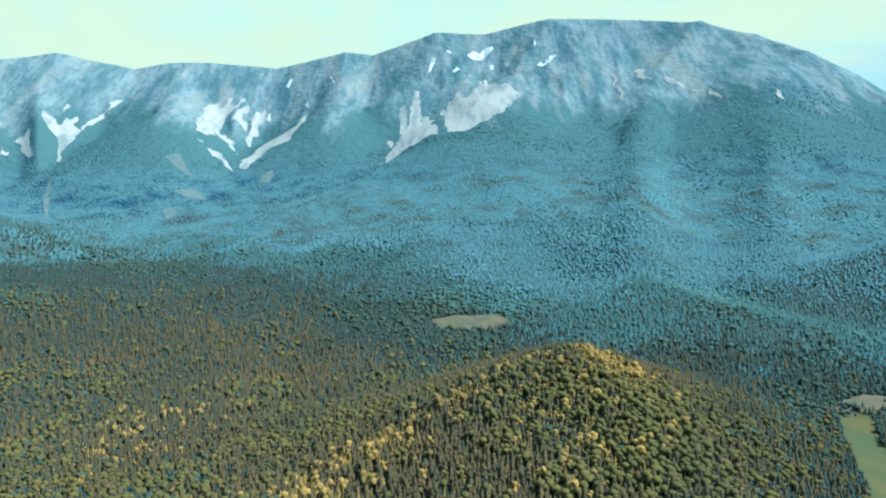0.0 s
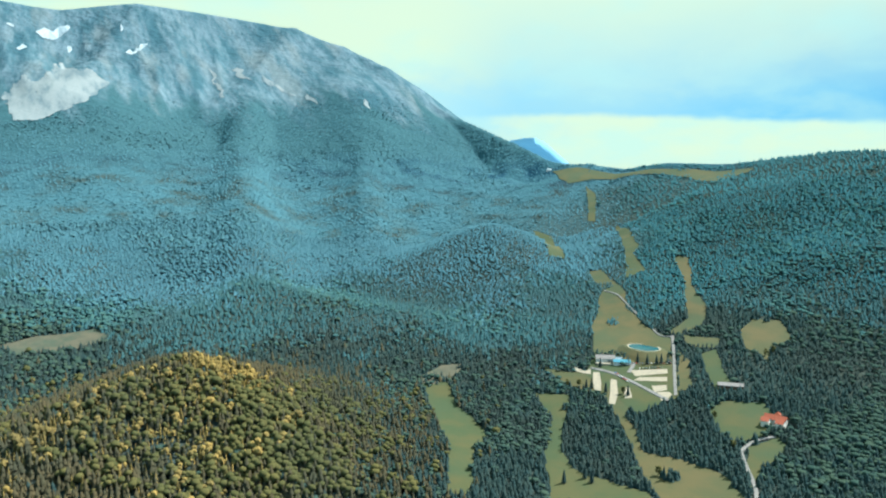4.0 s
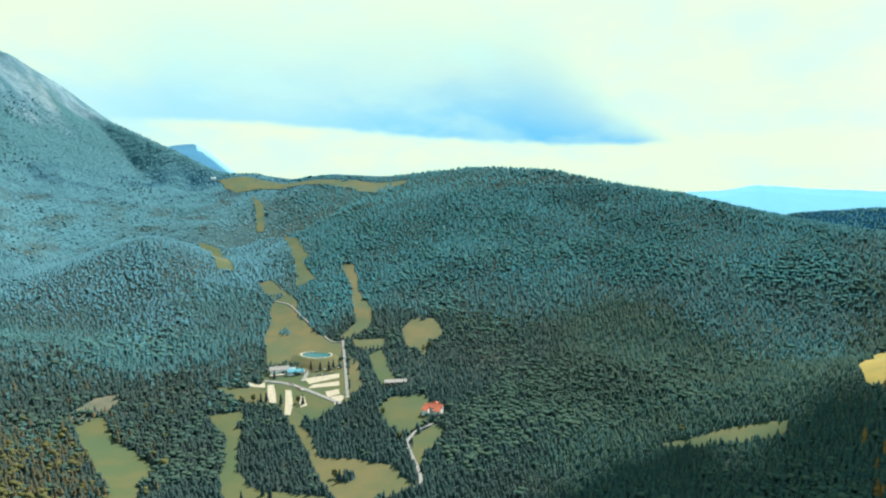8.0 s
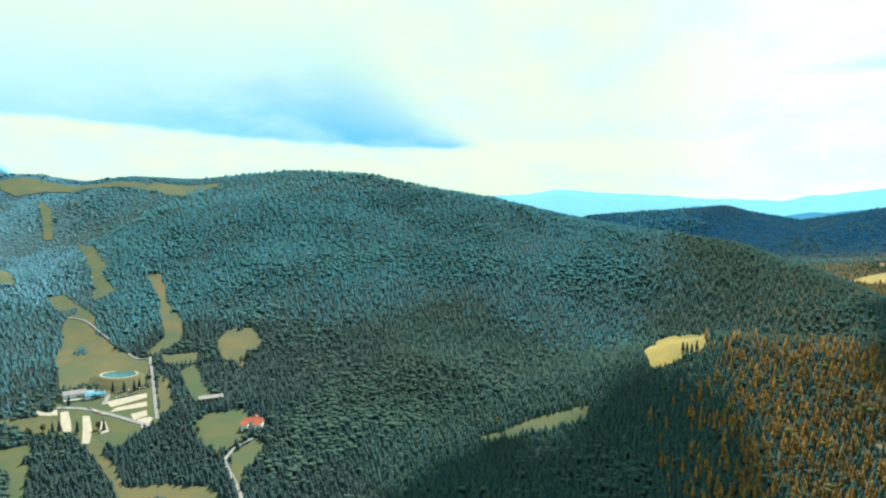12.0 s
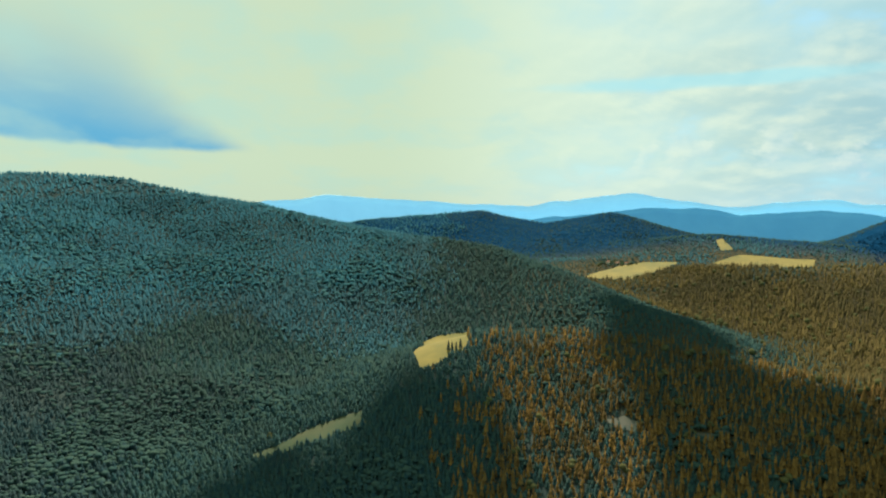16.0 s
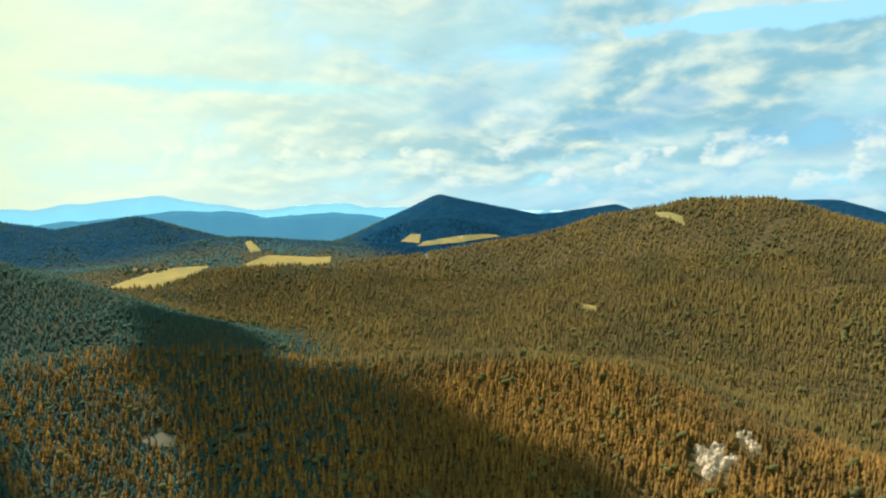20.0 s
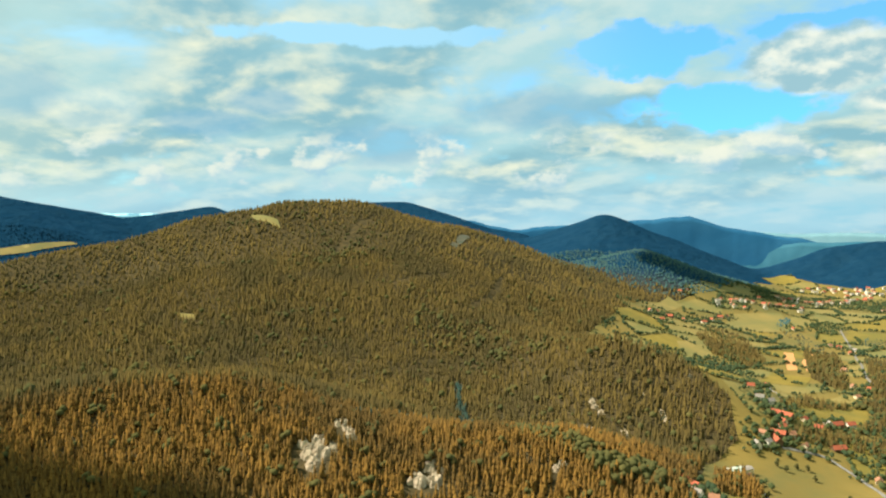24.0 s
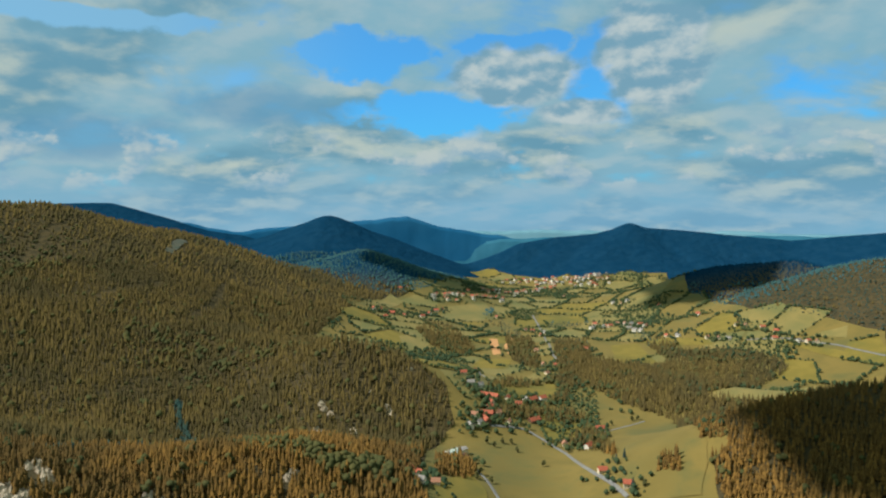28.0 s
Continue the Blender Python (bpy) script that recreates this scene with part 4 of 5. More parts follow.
# limestone crags: place and size of each group of blocks
CRAGS = [[(342, -763, 18), (358, -782, 19), (339, -782, 21), (326, -800, 15), (353, -806, 17), (371, -798, 13), (340, -855, 15), (317, -834, 14), (330, -845, 12)],
         [(204, -811, 15), (211, -784, 19), (191, -789, 15), (188, -806, 9)], [(13, -1176, 15), (4, -1130, 16), (-6, -1122, 13)], [(5, -1256, 10), (0, -1240, 9), (-11, -1224, 9)],
         [(-49, -1163, 13), (-46, -1110, 11), (-64, -1120, 9), (-37, -1100, 7)], [(-117, -1238, 8), (-122, -1222, 10), (-136, -1212, 5)], [(-177, -1344, 8)], [(-89, -1281, 6)],
         [(47, -839, 9), (39, -851, 9)]]
OPEN_SPOTS = [(833, 490, 24), (882, 590, 16), (912, 772, 48), (884, 742, 34)] + [(x, y + (8 if y < -900 else 15), q * 0.9) for group in CRAGS for x, y, q in group]
OPEN_SPOTS.append((-208, -1062, 30))
for x, y, q in OPEN_SPOTS:
    CLEARINGS.append(([(x + q * math.cos(a), y + q * math.sin(a)) for a in np.linspace(0, 6, 9)], True))

# the bare crest of the pass
CLEARINGS.append(([tuple(polar(a, d)[:2]) for a, d in ((45.5, 2860), (48, 2800), (56, 2640), (60, 2560), (60.5, 2900), (52, 3150), (45.5, 3150))], True))

# rides and forest tracks cut through the woods of the broad hill
for line in ([(799, -1964), (787, -2059), (795, -2162), (765, -2254)], [(474, -2165), (443, -2241), (467, -2497)], [(558, -1791), (489, -1865), (432, -1936)],
             [(322, -1747), (290, -1866), (280, -2065)]):
    p = np.array(line, float)
    d = np.gradient(p, axis=0)
    side = np.column_stack([-d[:, 1], d[:, 0]]) / np.linalg.norm(d, axis=1)[:, None] * 9
    CLEARINGS.append(([tuple(q) for q in p + side] + [tuple(q) for q in (p - side)[::-1]], True))

# ---- woods ----
def spruce_shape(tiers, sides, trunk=False):
    """A spruce one metre tall: ragged skirts of boughs one over the other, narrowing to a spike."""
    v, f = [], []
    for k in range(tiers):
        low, top = 0.10 + 0.80 * k / tiers, min(1.0, 0.10 + 0.80 * (k + 1) / tiers + 0.16)
        rad = 0.19 * (1 - 0.78 * k / tiers)
        b = len(v)
        v.append((0.0, 0.0, 1.0 if k == tiers - 1 else top))
        for s in range(sides):
            a = 2 * math.pi * (s + 0.5 * (k % 2)) / sides
            q = rad * (1.0 if s % 2 else 0.66)
            v.append((q * math.cos(a), q * math.sin(a), low - (0.035 if s % 2 else -0.02)))
        f += [(b, b + 1 + s, b + 1 + (s + 1) % sides) for s in range(sides)]
    if trunk:
        b = len(v)
        v += [(0.014 * math.cos(a), 0.014 * math.sin(a), z) for z in (-0.03, 0.2) for a in (0, 2.1, 4.2)]
        for s in range(3):
            t = (s + 1) % 3
            f += [(b + s, b + t, b + 3 + t), (b + s, b + 3 + t, b + 3 + s)]
    return np.array(v), np.array(f)


def ball(level, seed, squash=1.0):
    bm = bmesh.new()
    bmesh.ops.create_icosphere(bm, subdivisions=level, radius=1.0)
    rnd = random.Random(seed)
    for p in bm.verts:
        p.co *= rnd.uniform(0.78, 1.18)
        p.co.z *= squash
    v = np.array([p.co[:] for p in bm.verts])
    f = np.array([[p.index for p in q.verts] for q in bm.faces])
    bm.free()
    return v, f


def broadleaf_shape(clumps, level, seed):
    """A broad crown one metre tall, built of uneven clumps of leaves."""
    rnd = random.Random(seed)
    vs, fs, base = [], [], 0
    for k in range(clumps):
        v, f = ball(level, seed * 10 + k, 0.95)
        a, q = 2.4 * k, 0.0 if clumps == 1 else 0.17
        size = 0.34 if clumps == 1 else rnd.uniform(0.20, 0.27)
        v = v * size + (q * math.cos(a), q * math.sin(a), 0.42 + 0.30 * k / max(1, clumps - 1) if clumps > 1 else 0.56)
        v[:, 2] *= 1.1
        vs.append(v), fs.append(f + base)
        base += len(v)
    return np.concatenate(vs), np.concatenate(fs)


def octa(seed):
    """The plainest rounded crown, for trees far off."""
    rnd = random.Random(seed)
    v = [(0, 0, 1.0), (0, 0, 0.0)] + [(0.36 * math.cos(a) * rnd.uniform(0.8, 1.2), 0.36 * math.sin(a) * rnd.uniform(0.8, 1.2), rnd.uniform(0.45, 0.65)) for a in (0, 1.57, 3.14, 4.71)]
    f = [(0, 2 + k, 2 + (k + 1) % 4) for k in range(4)] + [(1, 2 + (k + 1) % 4, 2 + k) for k in range(4)]
    return np.array(v), np.array(f)


def scatter(cell, r0, r1, seed, a0=-50, a1=250):
    """Jittered grid of places between two distances from the middle of the plan."""
    rng = np.random.default_rng(seed)
    n = int(2 * r1 / cell)
    i, j = np.meshgrid(np.arange(n), np.arange(n), indexing="ij")
    x = (i.ravel() + rng.random(n * n) * 0.9) * cell - r1
    y = (j.ravel() + rng.random(n * n) * 0.9) * cell - r1
    r, az = np.hypot(x, y), (np.degrees(np.arctan2(x, y)) + 60) % 360
    keep = (r > r0) & (r < r1) & (az > a0 + 60) & (az < a1 + 60)
    return x[keep], y[keep], rng


def plant(name, shapes, x, y, z, tall, wide, rng, mat, label, soft=False):
    """One mesh of many trees: each place takes a shape, turned and scaled."""
    vs, fs, base = [], [], 0
    pick = rng.integers(0, len(shapes), len(x))
    for k, (v, f) in enumerate(shapes):
        m = pick == k
        c = int(m.sum())
        if not c:
            continue
        a = rng.random(c) * 6.283
        ca, sa = np.cos(a)[:, None], np.sin(a)[:, None]
        lx, ly, lz = v[None, :, 0] * wide[m][:, None], v[None, :, 1] * wide[m][:, None], v[None, :, 2] * tall[m][:, None]
        p = np.stack([x[m][:, None] + lx * ca - ly * sa, y[m][:, None] + lx * sa + ly * ca, z[m][:, None] + lz], 2)
        vs.append(p.reshape(-1, 3))
        fs.append((f[None] + base + np.arange(c)[:, None, None] * len(v)).reshape(-1, 3))
        base += c * len(v)
    if vs:
        ob = mesh_object(name, np.concatenate(vs), np.concatenate(fs), mat, soft)
        tagged(ob, label, "forest", kind="stuff")


def along_crest(x, y, nodes, width):
    """1 on a crest line of the plan, falling to 0 at its sides."""
    best = np.full(x.shape, 1e9)
    for (aa, ad), (ba, bd) in zip(nodes, nodes[1:]):
        a, b = polar(aa, ad), polar(ba, bd)
        u = b - a
        s = np.clip(((x - a.x) * u.x + (y - a.y) * u.y) / (u.x * u.x + u.y * u.y), 0, 1)
        best = np.minimum(best, np.hypot(x - a.x - s * u.x, y - a.y - s * u.y))
    return np.exp(-(best / width) ** 2)


def zone_of(x, y, rng):
    """Which wood grows where: 0 dark valley spruce, 1 mountain spruce tinted for haze, 2 brown spruce coloured for warm
    sun, 3 far spruce deep blue for haze and shade, 4 ridge spruce tinted for haze,
    5 brownish spruce of the near slopes, 6 dark spruce below the ridge, 7 the near brown stand, thinned with dark trees
    as shade, 8 the woods of the middle slopes, lightly tinted for haze."""
    az = np.degrees(np.arctan2(x, y)) % 360
    az = np.where(az > 300, az - 360, az) + 3 * fractal(x, y, 200, 3, 61)
    r = np.hypot(x, y)
    rn = r + 250 * fractal(x, y, 350, 3, 62)
    start = np.where(r < 1110, 97, np.where(r < 1680, 122, 108))
    reach = 2150 + 300 * smooth(az, 126, 133) + 250 * smooth(az, 140, 146) - 150 * smooth(az, 168, 178) - 500 * smooth(az, 188, 198)
    share = smooth(az, start - 4, start + 6) * (1 - smooth(rn, reach, reach + 280))
    share = share * np.where(r < 1110, 0.5 + 0.5 * smooth(az, 122, 132), 1.0)            # up to half dark spruce, standing in for cloud shade
    brown = share > rng.random(len(x))
    chance = np.clip(0.5 + 0.5 * fractal(x, y, 150, 4, 63) + 0.5 * (rng.random(len(x)) - 0.5), 0.01, 0.99)          # woods mix in stands as well as tree by tree
    # haze tint deepens with distance: near, middle-slope, then blue woods
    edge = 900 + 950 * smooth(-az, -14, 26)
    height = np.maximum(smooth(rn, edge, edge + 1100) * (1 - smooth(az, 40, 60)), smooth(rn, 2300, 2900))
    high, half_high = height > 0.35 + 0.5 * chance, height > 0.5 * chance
    # the long ridge takes its own haze-blue wood
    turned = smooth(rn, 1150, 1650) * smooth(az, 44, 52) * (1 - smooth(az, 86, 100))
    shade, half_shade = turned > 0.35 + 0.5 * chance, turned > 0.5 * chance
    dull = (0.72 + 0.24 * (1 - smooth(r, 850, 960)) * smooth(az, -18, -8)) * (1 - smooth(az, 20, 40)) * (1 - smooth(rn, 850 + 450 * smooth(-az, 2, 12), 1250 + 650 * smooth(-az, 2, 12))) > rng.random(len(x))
    low = np.where(az + 5 * rng.random(len(x)) > 72, 6, 0)
    # shadow of a gully, put in as a belt of dark spruces
    shadow_belt = (along_crest(x, y, [(159.3, 1010), (164, 1090), (169, 1175)], 28) + along_crest(x, y, [(168.2, 1380), (169, 1200)], 16)) > 0.5 + 0.5 * rng.random(len(x))
    brown = brown & ~shadow_belt
    near_brown = brown & (r < 1110) & ((az + 6 * rng.random(len(x)) < 129) | (az > 200))
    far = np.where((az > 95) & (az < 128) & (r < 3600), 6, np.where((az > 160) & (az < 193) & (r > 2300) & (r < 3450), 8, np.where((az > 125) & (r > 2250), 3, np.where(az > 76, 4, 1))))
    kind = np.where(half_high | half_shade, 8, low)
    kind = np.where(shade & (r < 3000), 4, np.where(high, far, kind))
    return np.where(near_brown, 7, np.where(brown, 2, np.where(dull, 5, kind)))


def wooded(x, y, z):
    """True where trees stand."""
    az = np.degrees(np.arctan2(x, y))
    line = 590 + 130 * smooth(az, -8, 10) + 210 * fractal(x + 130 * fractal(x, y, 230, 3, 91), y * 0.6 + 130 * fractal(x, y, 230, 3, 92), 300, 5, 90) + 90 * fractal(x, y, 26, 2, 93)
    ok = z < line
    bare = np.zeros(x.shape, bool)
    clump = fractal(x, y, 70, 3, 95) > 0.42          # groups of trees left in the meadows
    for poly, open_ground in CLEARINGS:
        bare |= inside(x, y, poly) & (open_ground | ~clump)
    for poly in WOODLOTS:
        bare &= ~inside(x, y, poly)
    return ok & ~bare


NEAR_SPRUCE = [spruce_shape(3, 6), spruce_shape(2, 8), spruce_shape(3, 5)]
MID_SPRUCE = [spruce_shape(1, 6), spruce_shape(2, 4)]
FAR_SPRUCE = [spruce_shape(1, 5), spruce_shape(1, 6)]
NEAR_BROAD = [broadleaf_shape(3, 1, 1), broadleaf_shape(2, 1, 2), broadleaf_shape(3, 1, 3)]
MID_BROAD = [broadleaf_shape(1, 1, 4), broadleaf_shape(1, 1, 5)]
FAR_BROAD = [octa(6), octa(7)]

WOODS = ["dark green spruce forest on the valley slopes", "mountain spruce forest tinted blue for haze", "sunlit brownish spruce forest", "spruce forest on far hills, deep blue for haze and shade",
         "spruce forest on the long ridge tinted blue for haze", "brownish spruce forest on the near slopes", "dark green spruce forest below the long ridge", "brown spruce forest on the near ridge", "spruce forest on the middle slopes, lightly tinted for haze"]
BEECHES = ["mixed green beech forest with rounded crowns", "mountain beech forest with rounded crowns, tinted blue for haze",
           "olive green broadleaf trees among brown spruces", "broadleaf forest on far hills, deep blue for haze and shade", "broadleaf forest on the long ridge tinted blue-green for haze",
           "olive green broadleaf trees on the near slopes", "mixed green beech forest below the long ridge", "olive green broadleaf trees among the near ridge spruces", "beech forest on the middle slopes, lightly tinted for haze"]
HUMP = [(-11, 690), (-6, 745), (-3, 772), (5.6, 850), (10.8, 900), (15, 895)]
for tag, cell, r0, r1, seed, spruce, broad, size in (
        ("near", 5.7, 430, 1050, 1, NEAR_SPRUCE, NEAR_BROAD, 1.0),
        ("middle", 7.2, 1050, 2100, 2, MID_SPRUCE, MID_BROAD, 1.0),
        ("far", 14.2, 2100, 4200, 3, FAR_SPRUCE, FAR_BROAD, 1.15)):
    x, y, rng = scatter(cell, r0, r1, seed, -40, 232)
    z = relief(x, y)
    ok = wooded(x, y, z)
    x, y, z = x[ok], y[ok], z[ok]
    zone = zone_of(x, y, rng)
    leafy = 0.06 + 0.95 * fractal(x, y, 190, 4, 71) - 0.30 * ((zone == 2) | (zone == 7)) + 0.02 * (zone == 1) + 0.15 * (zone == 4)
    leafy = leafy + 1.1 * along_crest(x, y, [(174, 960), (177.6, 900), (181, 870), (184, 880)], 34)
    leafy = leafy + 0.25 * along_crest(x, y, [(66, 960), (74, 1080), (80, 1050)], 110)
    leafy = leafy + 0.42 * along_crest(x, y, [(-20, 700), (0, 760), (12, 800), (22, 900)], 170)
    is_leafy = rng.random(len(x)) < np.clip(leafy, 0.02, 0.8)
    tall = (8.5 + 11 * rng.random(len(x)) ** 0.9) * size * (0.9 + 0.25 * fractal(x, y, 120, 2, 75))
    low = 1 - 0.50 * (zone == 1) - 0.45 * (zone == 4) - 0.28 * ((zone == 0) | (zone == 6)) - 0.4 * (zone == 8) + 0.22 * ((zone == 2) | (zone == 7))          # shorter trees up on the mountain
    low = np.where(zone == 3, 0.45, np.where((zone == 2) & (tag == "far"), 0.85, np.where(((zone == 1) | (zone == 6)) & (tag == "far"), 0.36, low)))
    tall, stout = tall * low, np.minimum(1 / low, 2.2)
    stout = np.where(low > 1.1, 1.08, np.where(zone == 3, stout, stout * 1.2))
    bare_far = (zone == 3) & (np.hypot(x, y) > 3300)          # too far off to tell the trees apart
    thin = ((low < 1.1) | (rng.random(len(x)) < 0.8)) & ~bare_far
    # glow marks the crest and patches where sunlight is painted gold
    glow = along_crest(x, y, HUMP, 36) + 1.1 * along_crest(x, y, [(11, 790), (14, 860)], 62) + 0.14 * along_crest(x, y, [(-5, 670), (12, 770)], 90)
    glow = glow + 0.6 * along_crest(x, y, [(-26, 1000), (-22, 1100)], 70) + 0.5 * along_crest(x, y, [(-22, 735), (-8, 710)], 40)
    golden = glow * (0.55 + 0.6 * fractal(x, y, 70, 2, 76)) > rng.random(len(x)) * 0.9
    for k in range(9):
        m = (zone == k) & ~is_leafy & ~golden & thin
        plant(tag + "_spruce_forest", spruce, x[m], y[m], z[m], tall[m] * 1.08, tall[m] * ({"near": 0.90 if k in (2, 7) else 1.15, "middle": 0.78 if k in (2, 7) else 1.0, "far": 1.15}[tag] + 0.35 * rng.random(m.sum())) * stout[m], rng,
              (SPRUCE, HAZE_SPRUCE, BROWN_SPRUCE if tag == "near" else DULL_SPRUCE, DEEP_SPRUCE, RIDGE_SPRUCE, RUSSET_SPRUCE, DARK_SPRUCE, BROWN_SPRUCE, SLOPE_SPRUCE)[k], WOODS[k], True)
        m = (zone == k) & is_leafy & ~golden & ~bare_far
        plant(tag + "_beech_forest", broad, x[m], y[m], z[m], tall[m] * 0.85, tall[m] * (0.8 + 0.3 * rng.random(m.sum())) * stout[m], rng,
              (BEECH, HAZE_BEECH, OLIVE, DEEP_SPRUCE, RIDGE_BEECH, OLIVE, BEECH, OLIVE, SLOPE_BEECH)[k], BEECHES[k], True)
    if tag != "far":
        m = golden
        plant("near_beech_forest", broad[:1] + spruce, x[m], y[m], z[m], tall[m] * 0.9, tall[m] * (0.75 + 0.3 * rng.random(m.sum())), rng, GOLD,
              "broadleaf and spruce trees painted sunlit gold on the near hill")

# ---- trees along the hedges and gardens ----
rng = np.random.default_rng(8)
HOUSES_RED = [(-121, -924), (-129, -911), (-128, -885), (-150, -889), (-338, -1298), (-318, -1290), (-325, -1267), (-318, -1247), (-306, -1222), (-300, -1203), (-297, -1393),
              (-378, -1625), (-392, -1298), (-438, -1351), (-470, -1378), (-405, -1235), (-527, -1201), (-458, -1092), (-409, -921), (-413, -844), (-372, -1312)]
HOUSES_GREY = [(-264, -1179), (-320, -1336), (-300, -1333), (-345, -1208), (-427, -1126), (-283, -1190), (-222, -1042), (-420, -1340), (-330, -1232), (-280, -1212)]
FARMS_RED = [(-276, -2263), (-490, -2643), (-843, -2987), (-977, -2183), (-1075, -2128), (-608, -1669), (-172, -2257), (-195, -2272), (-232, -2260), (-203, -2175), (-385, -2401), (-347, -2318), (-422, -2468), (-448, -2492), (-1260, -1735), (-1270, -1690), (-1234, -2030),
             (-1241, -1655), (-338, -2683)]
FARMS_GREY = [(-438, -2603), (-534, -2626), (-865, -2939), (-959, -2235), (-1025, -2197), (-1042, -2136), (-738, -2149), (-767, -1856), (-563, -1617), (-1193, -2471),
              (-1220, -2269), (-1099, -2929), (-649, -2435), (-1237, -1780), (-1222, -1805), (-1292, -1589), (-1305, -1570), (-1276, -1606), (-1052, -1905), (-1073, -1875), (-1119, -1791), (-1137, -1761), (-1152, -1738),
              (-687, -2199), (-706, -2180), (-710, -2099), (-605, -1826), (-581, -1695), (-1162, -2459), (-1153, -2517), (-618, -2805), (-310, -2662),
              (2352, -810), (2304, -827), (2279, -850)]
hx, hy = np.array(hedge).T
hx, hy = hx + rng.normal(0, 1.5, len(hx)), hy + rng.normal(0, 1.5, len(hy))
for gx0, gy0 in HOUSES_RED + HOUSES_GREY + FARMS_RED + FARMS_GREY:
    k = 16
    a, q = rng.random(k) * 6.283, 14 + 26 * rng.random(k)
    hx, hy = np.concatenate([hx, gx0 + q * np.cos(a)]), np.concatenate([hy, gy0 + q * np.sin(a)])
sx, sy, _ = scatter(13, 900, 3600, 44, 176, 230)
m = inside(sx, sy, VALLEY) & (fractal(sx, sy, 180, 3, 45) > 0.26)
for poly in [p for _, p in FIELDS]:
    m &= ~inside(sx, sy, poly)
hx, hy = np.concatenate([hx, sx[m]]), np.concatenate([hy, sy[m]])
tall = 5 + 9 * rng.random(len(hx))
plant("hedgerow", MID_BROAD, hx, hy, relief(hx, hy), tall, tall * (0.9 + 0.5 * rng.random(len(hx))), rng, HEDGE, "leafy hedgerows and garden trees round the fields")


# ---- clouds drifting between the sun and the hills ----
CLOUD = two("cloud_vapour", (0.82, 0.82, 0.82), (0.74, 0.75, 0.77), 0.004, 1.0, spec=0.0)
CLOUD_BASE = 1700.0
SHADED = [(690, -480, 190, 170), (470, -560, 170, 110), (985, -430, 140, 100), (750, -40, 180, 120), (690, 120, 150, 120), (1280, -560, 220, 110), (-690, -730, 150, 220),
          (-500, -2960, 230, 160), (-1484, -2374, 330, 240)]          # middle of each shadow on the ground, and half lengths
rnd = random.Random(77)
for gx0, gy0, rx, ry in SHADED:
    cast = polar(SUN_AZ, (CLOUD_BASE - ground_at(gx0, gy0)) / math.tan(radians(SUN_EL)))
    cx, cy = gx0 + cast.x, gy0 + cast.y
    vs, fs, base = [], [], 0
    for k in range(22):
        v, f = ball(2, 500 + k)
        a, q = 2.4 * k, math.sqrt((k + 0.5) / 22)
        size = (0.42 - 0.16 * q) * min(rx, ry) * rnd.uniform(0.8, 1.25)
        v = v * (size * 1.3, size * 1.3, size * 0.8)
        v[:, 2] = np.where(v[:, 2] < 0, v[:, 2] * 0.25, v[:, 2])
        vs.append(v + (cx + rx * q * math.cos(a) * 0.9, cy + ry * q * math.sin(a) * 0.9, CLOUD_BASE + rnd.uniform(0, 25)))
        fs.append(f + base)
        base += len(v)
    ob = mesh_object("cloud", np.concatenate(vs), np.concatenate(fs), CLOUD, True)
    tagged(ob, "white heaped cloud drifting high over the hills", "cloud", kind="structure")


# ---- helpers for single things ----
def part(name, bm, mat, parent, label=""):
    """One mesh object under a thing or a part."""
    me = bpy.data.meshes.new(name)
    bm.to_mesh(me)
    bm.free()
    me.materials.append(mat)
    ob = new(name, me)
    ob.parent = parent
    return tagged(ob, label)


def thing(name, label, category, group=""):
    return tagged(new(name), label, category, group)


def box(x0, x1, y0, y1, z0, z1, bm=None, bevel=0.0):
    bm = bm or bmesh.new()
    m = Matrix.Translation(((x0 + x1) / 2, (y0 + y1) / 2, (z0 + z1) / 2)) @ Matrix.Diagonal((x1 - x0, y1 - y0, z1 - z0, 1))
    made = bmesh.ops.create_cube(bm, size=1.0, matrix=m)
    if bevel:
        edges = list({e for v in made["verts"] for e in v.link_edges})
        bmesh.ops.bevel(bm, geom=edges, offset=bevel, segments=1, affect="EDGES")
    return bm


def prism(outline_yz, x0, x1):
    """A closed outline in y and z, drawn out along x."""
    bm = bmesh.new()
    a = [bm.verts.new((x0, y, z)) for y, z in outline_yz]
    b = [bm.verts.new((x1, y, z)) for y, z in outline_yz]
    n = len(a)
    for k in range(n):
        bm.faces.new((a[k], a[(k + 1) % n], b[(k + 1) % n], b[k]))
    bm.faces.new(a[::-1]), bm.faces.new(b)
    bmesh.ops.recalc_face_normals(bm, faces=bm.faces)
    return bm


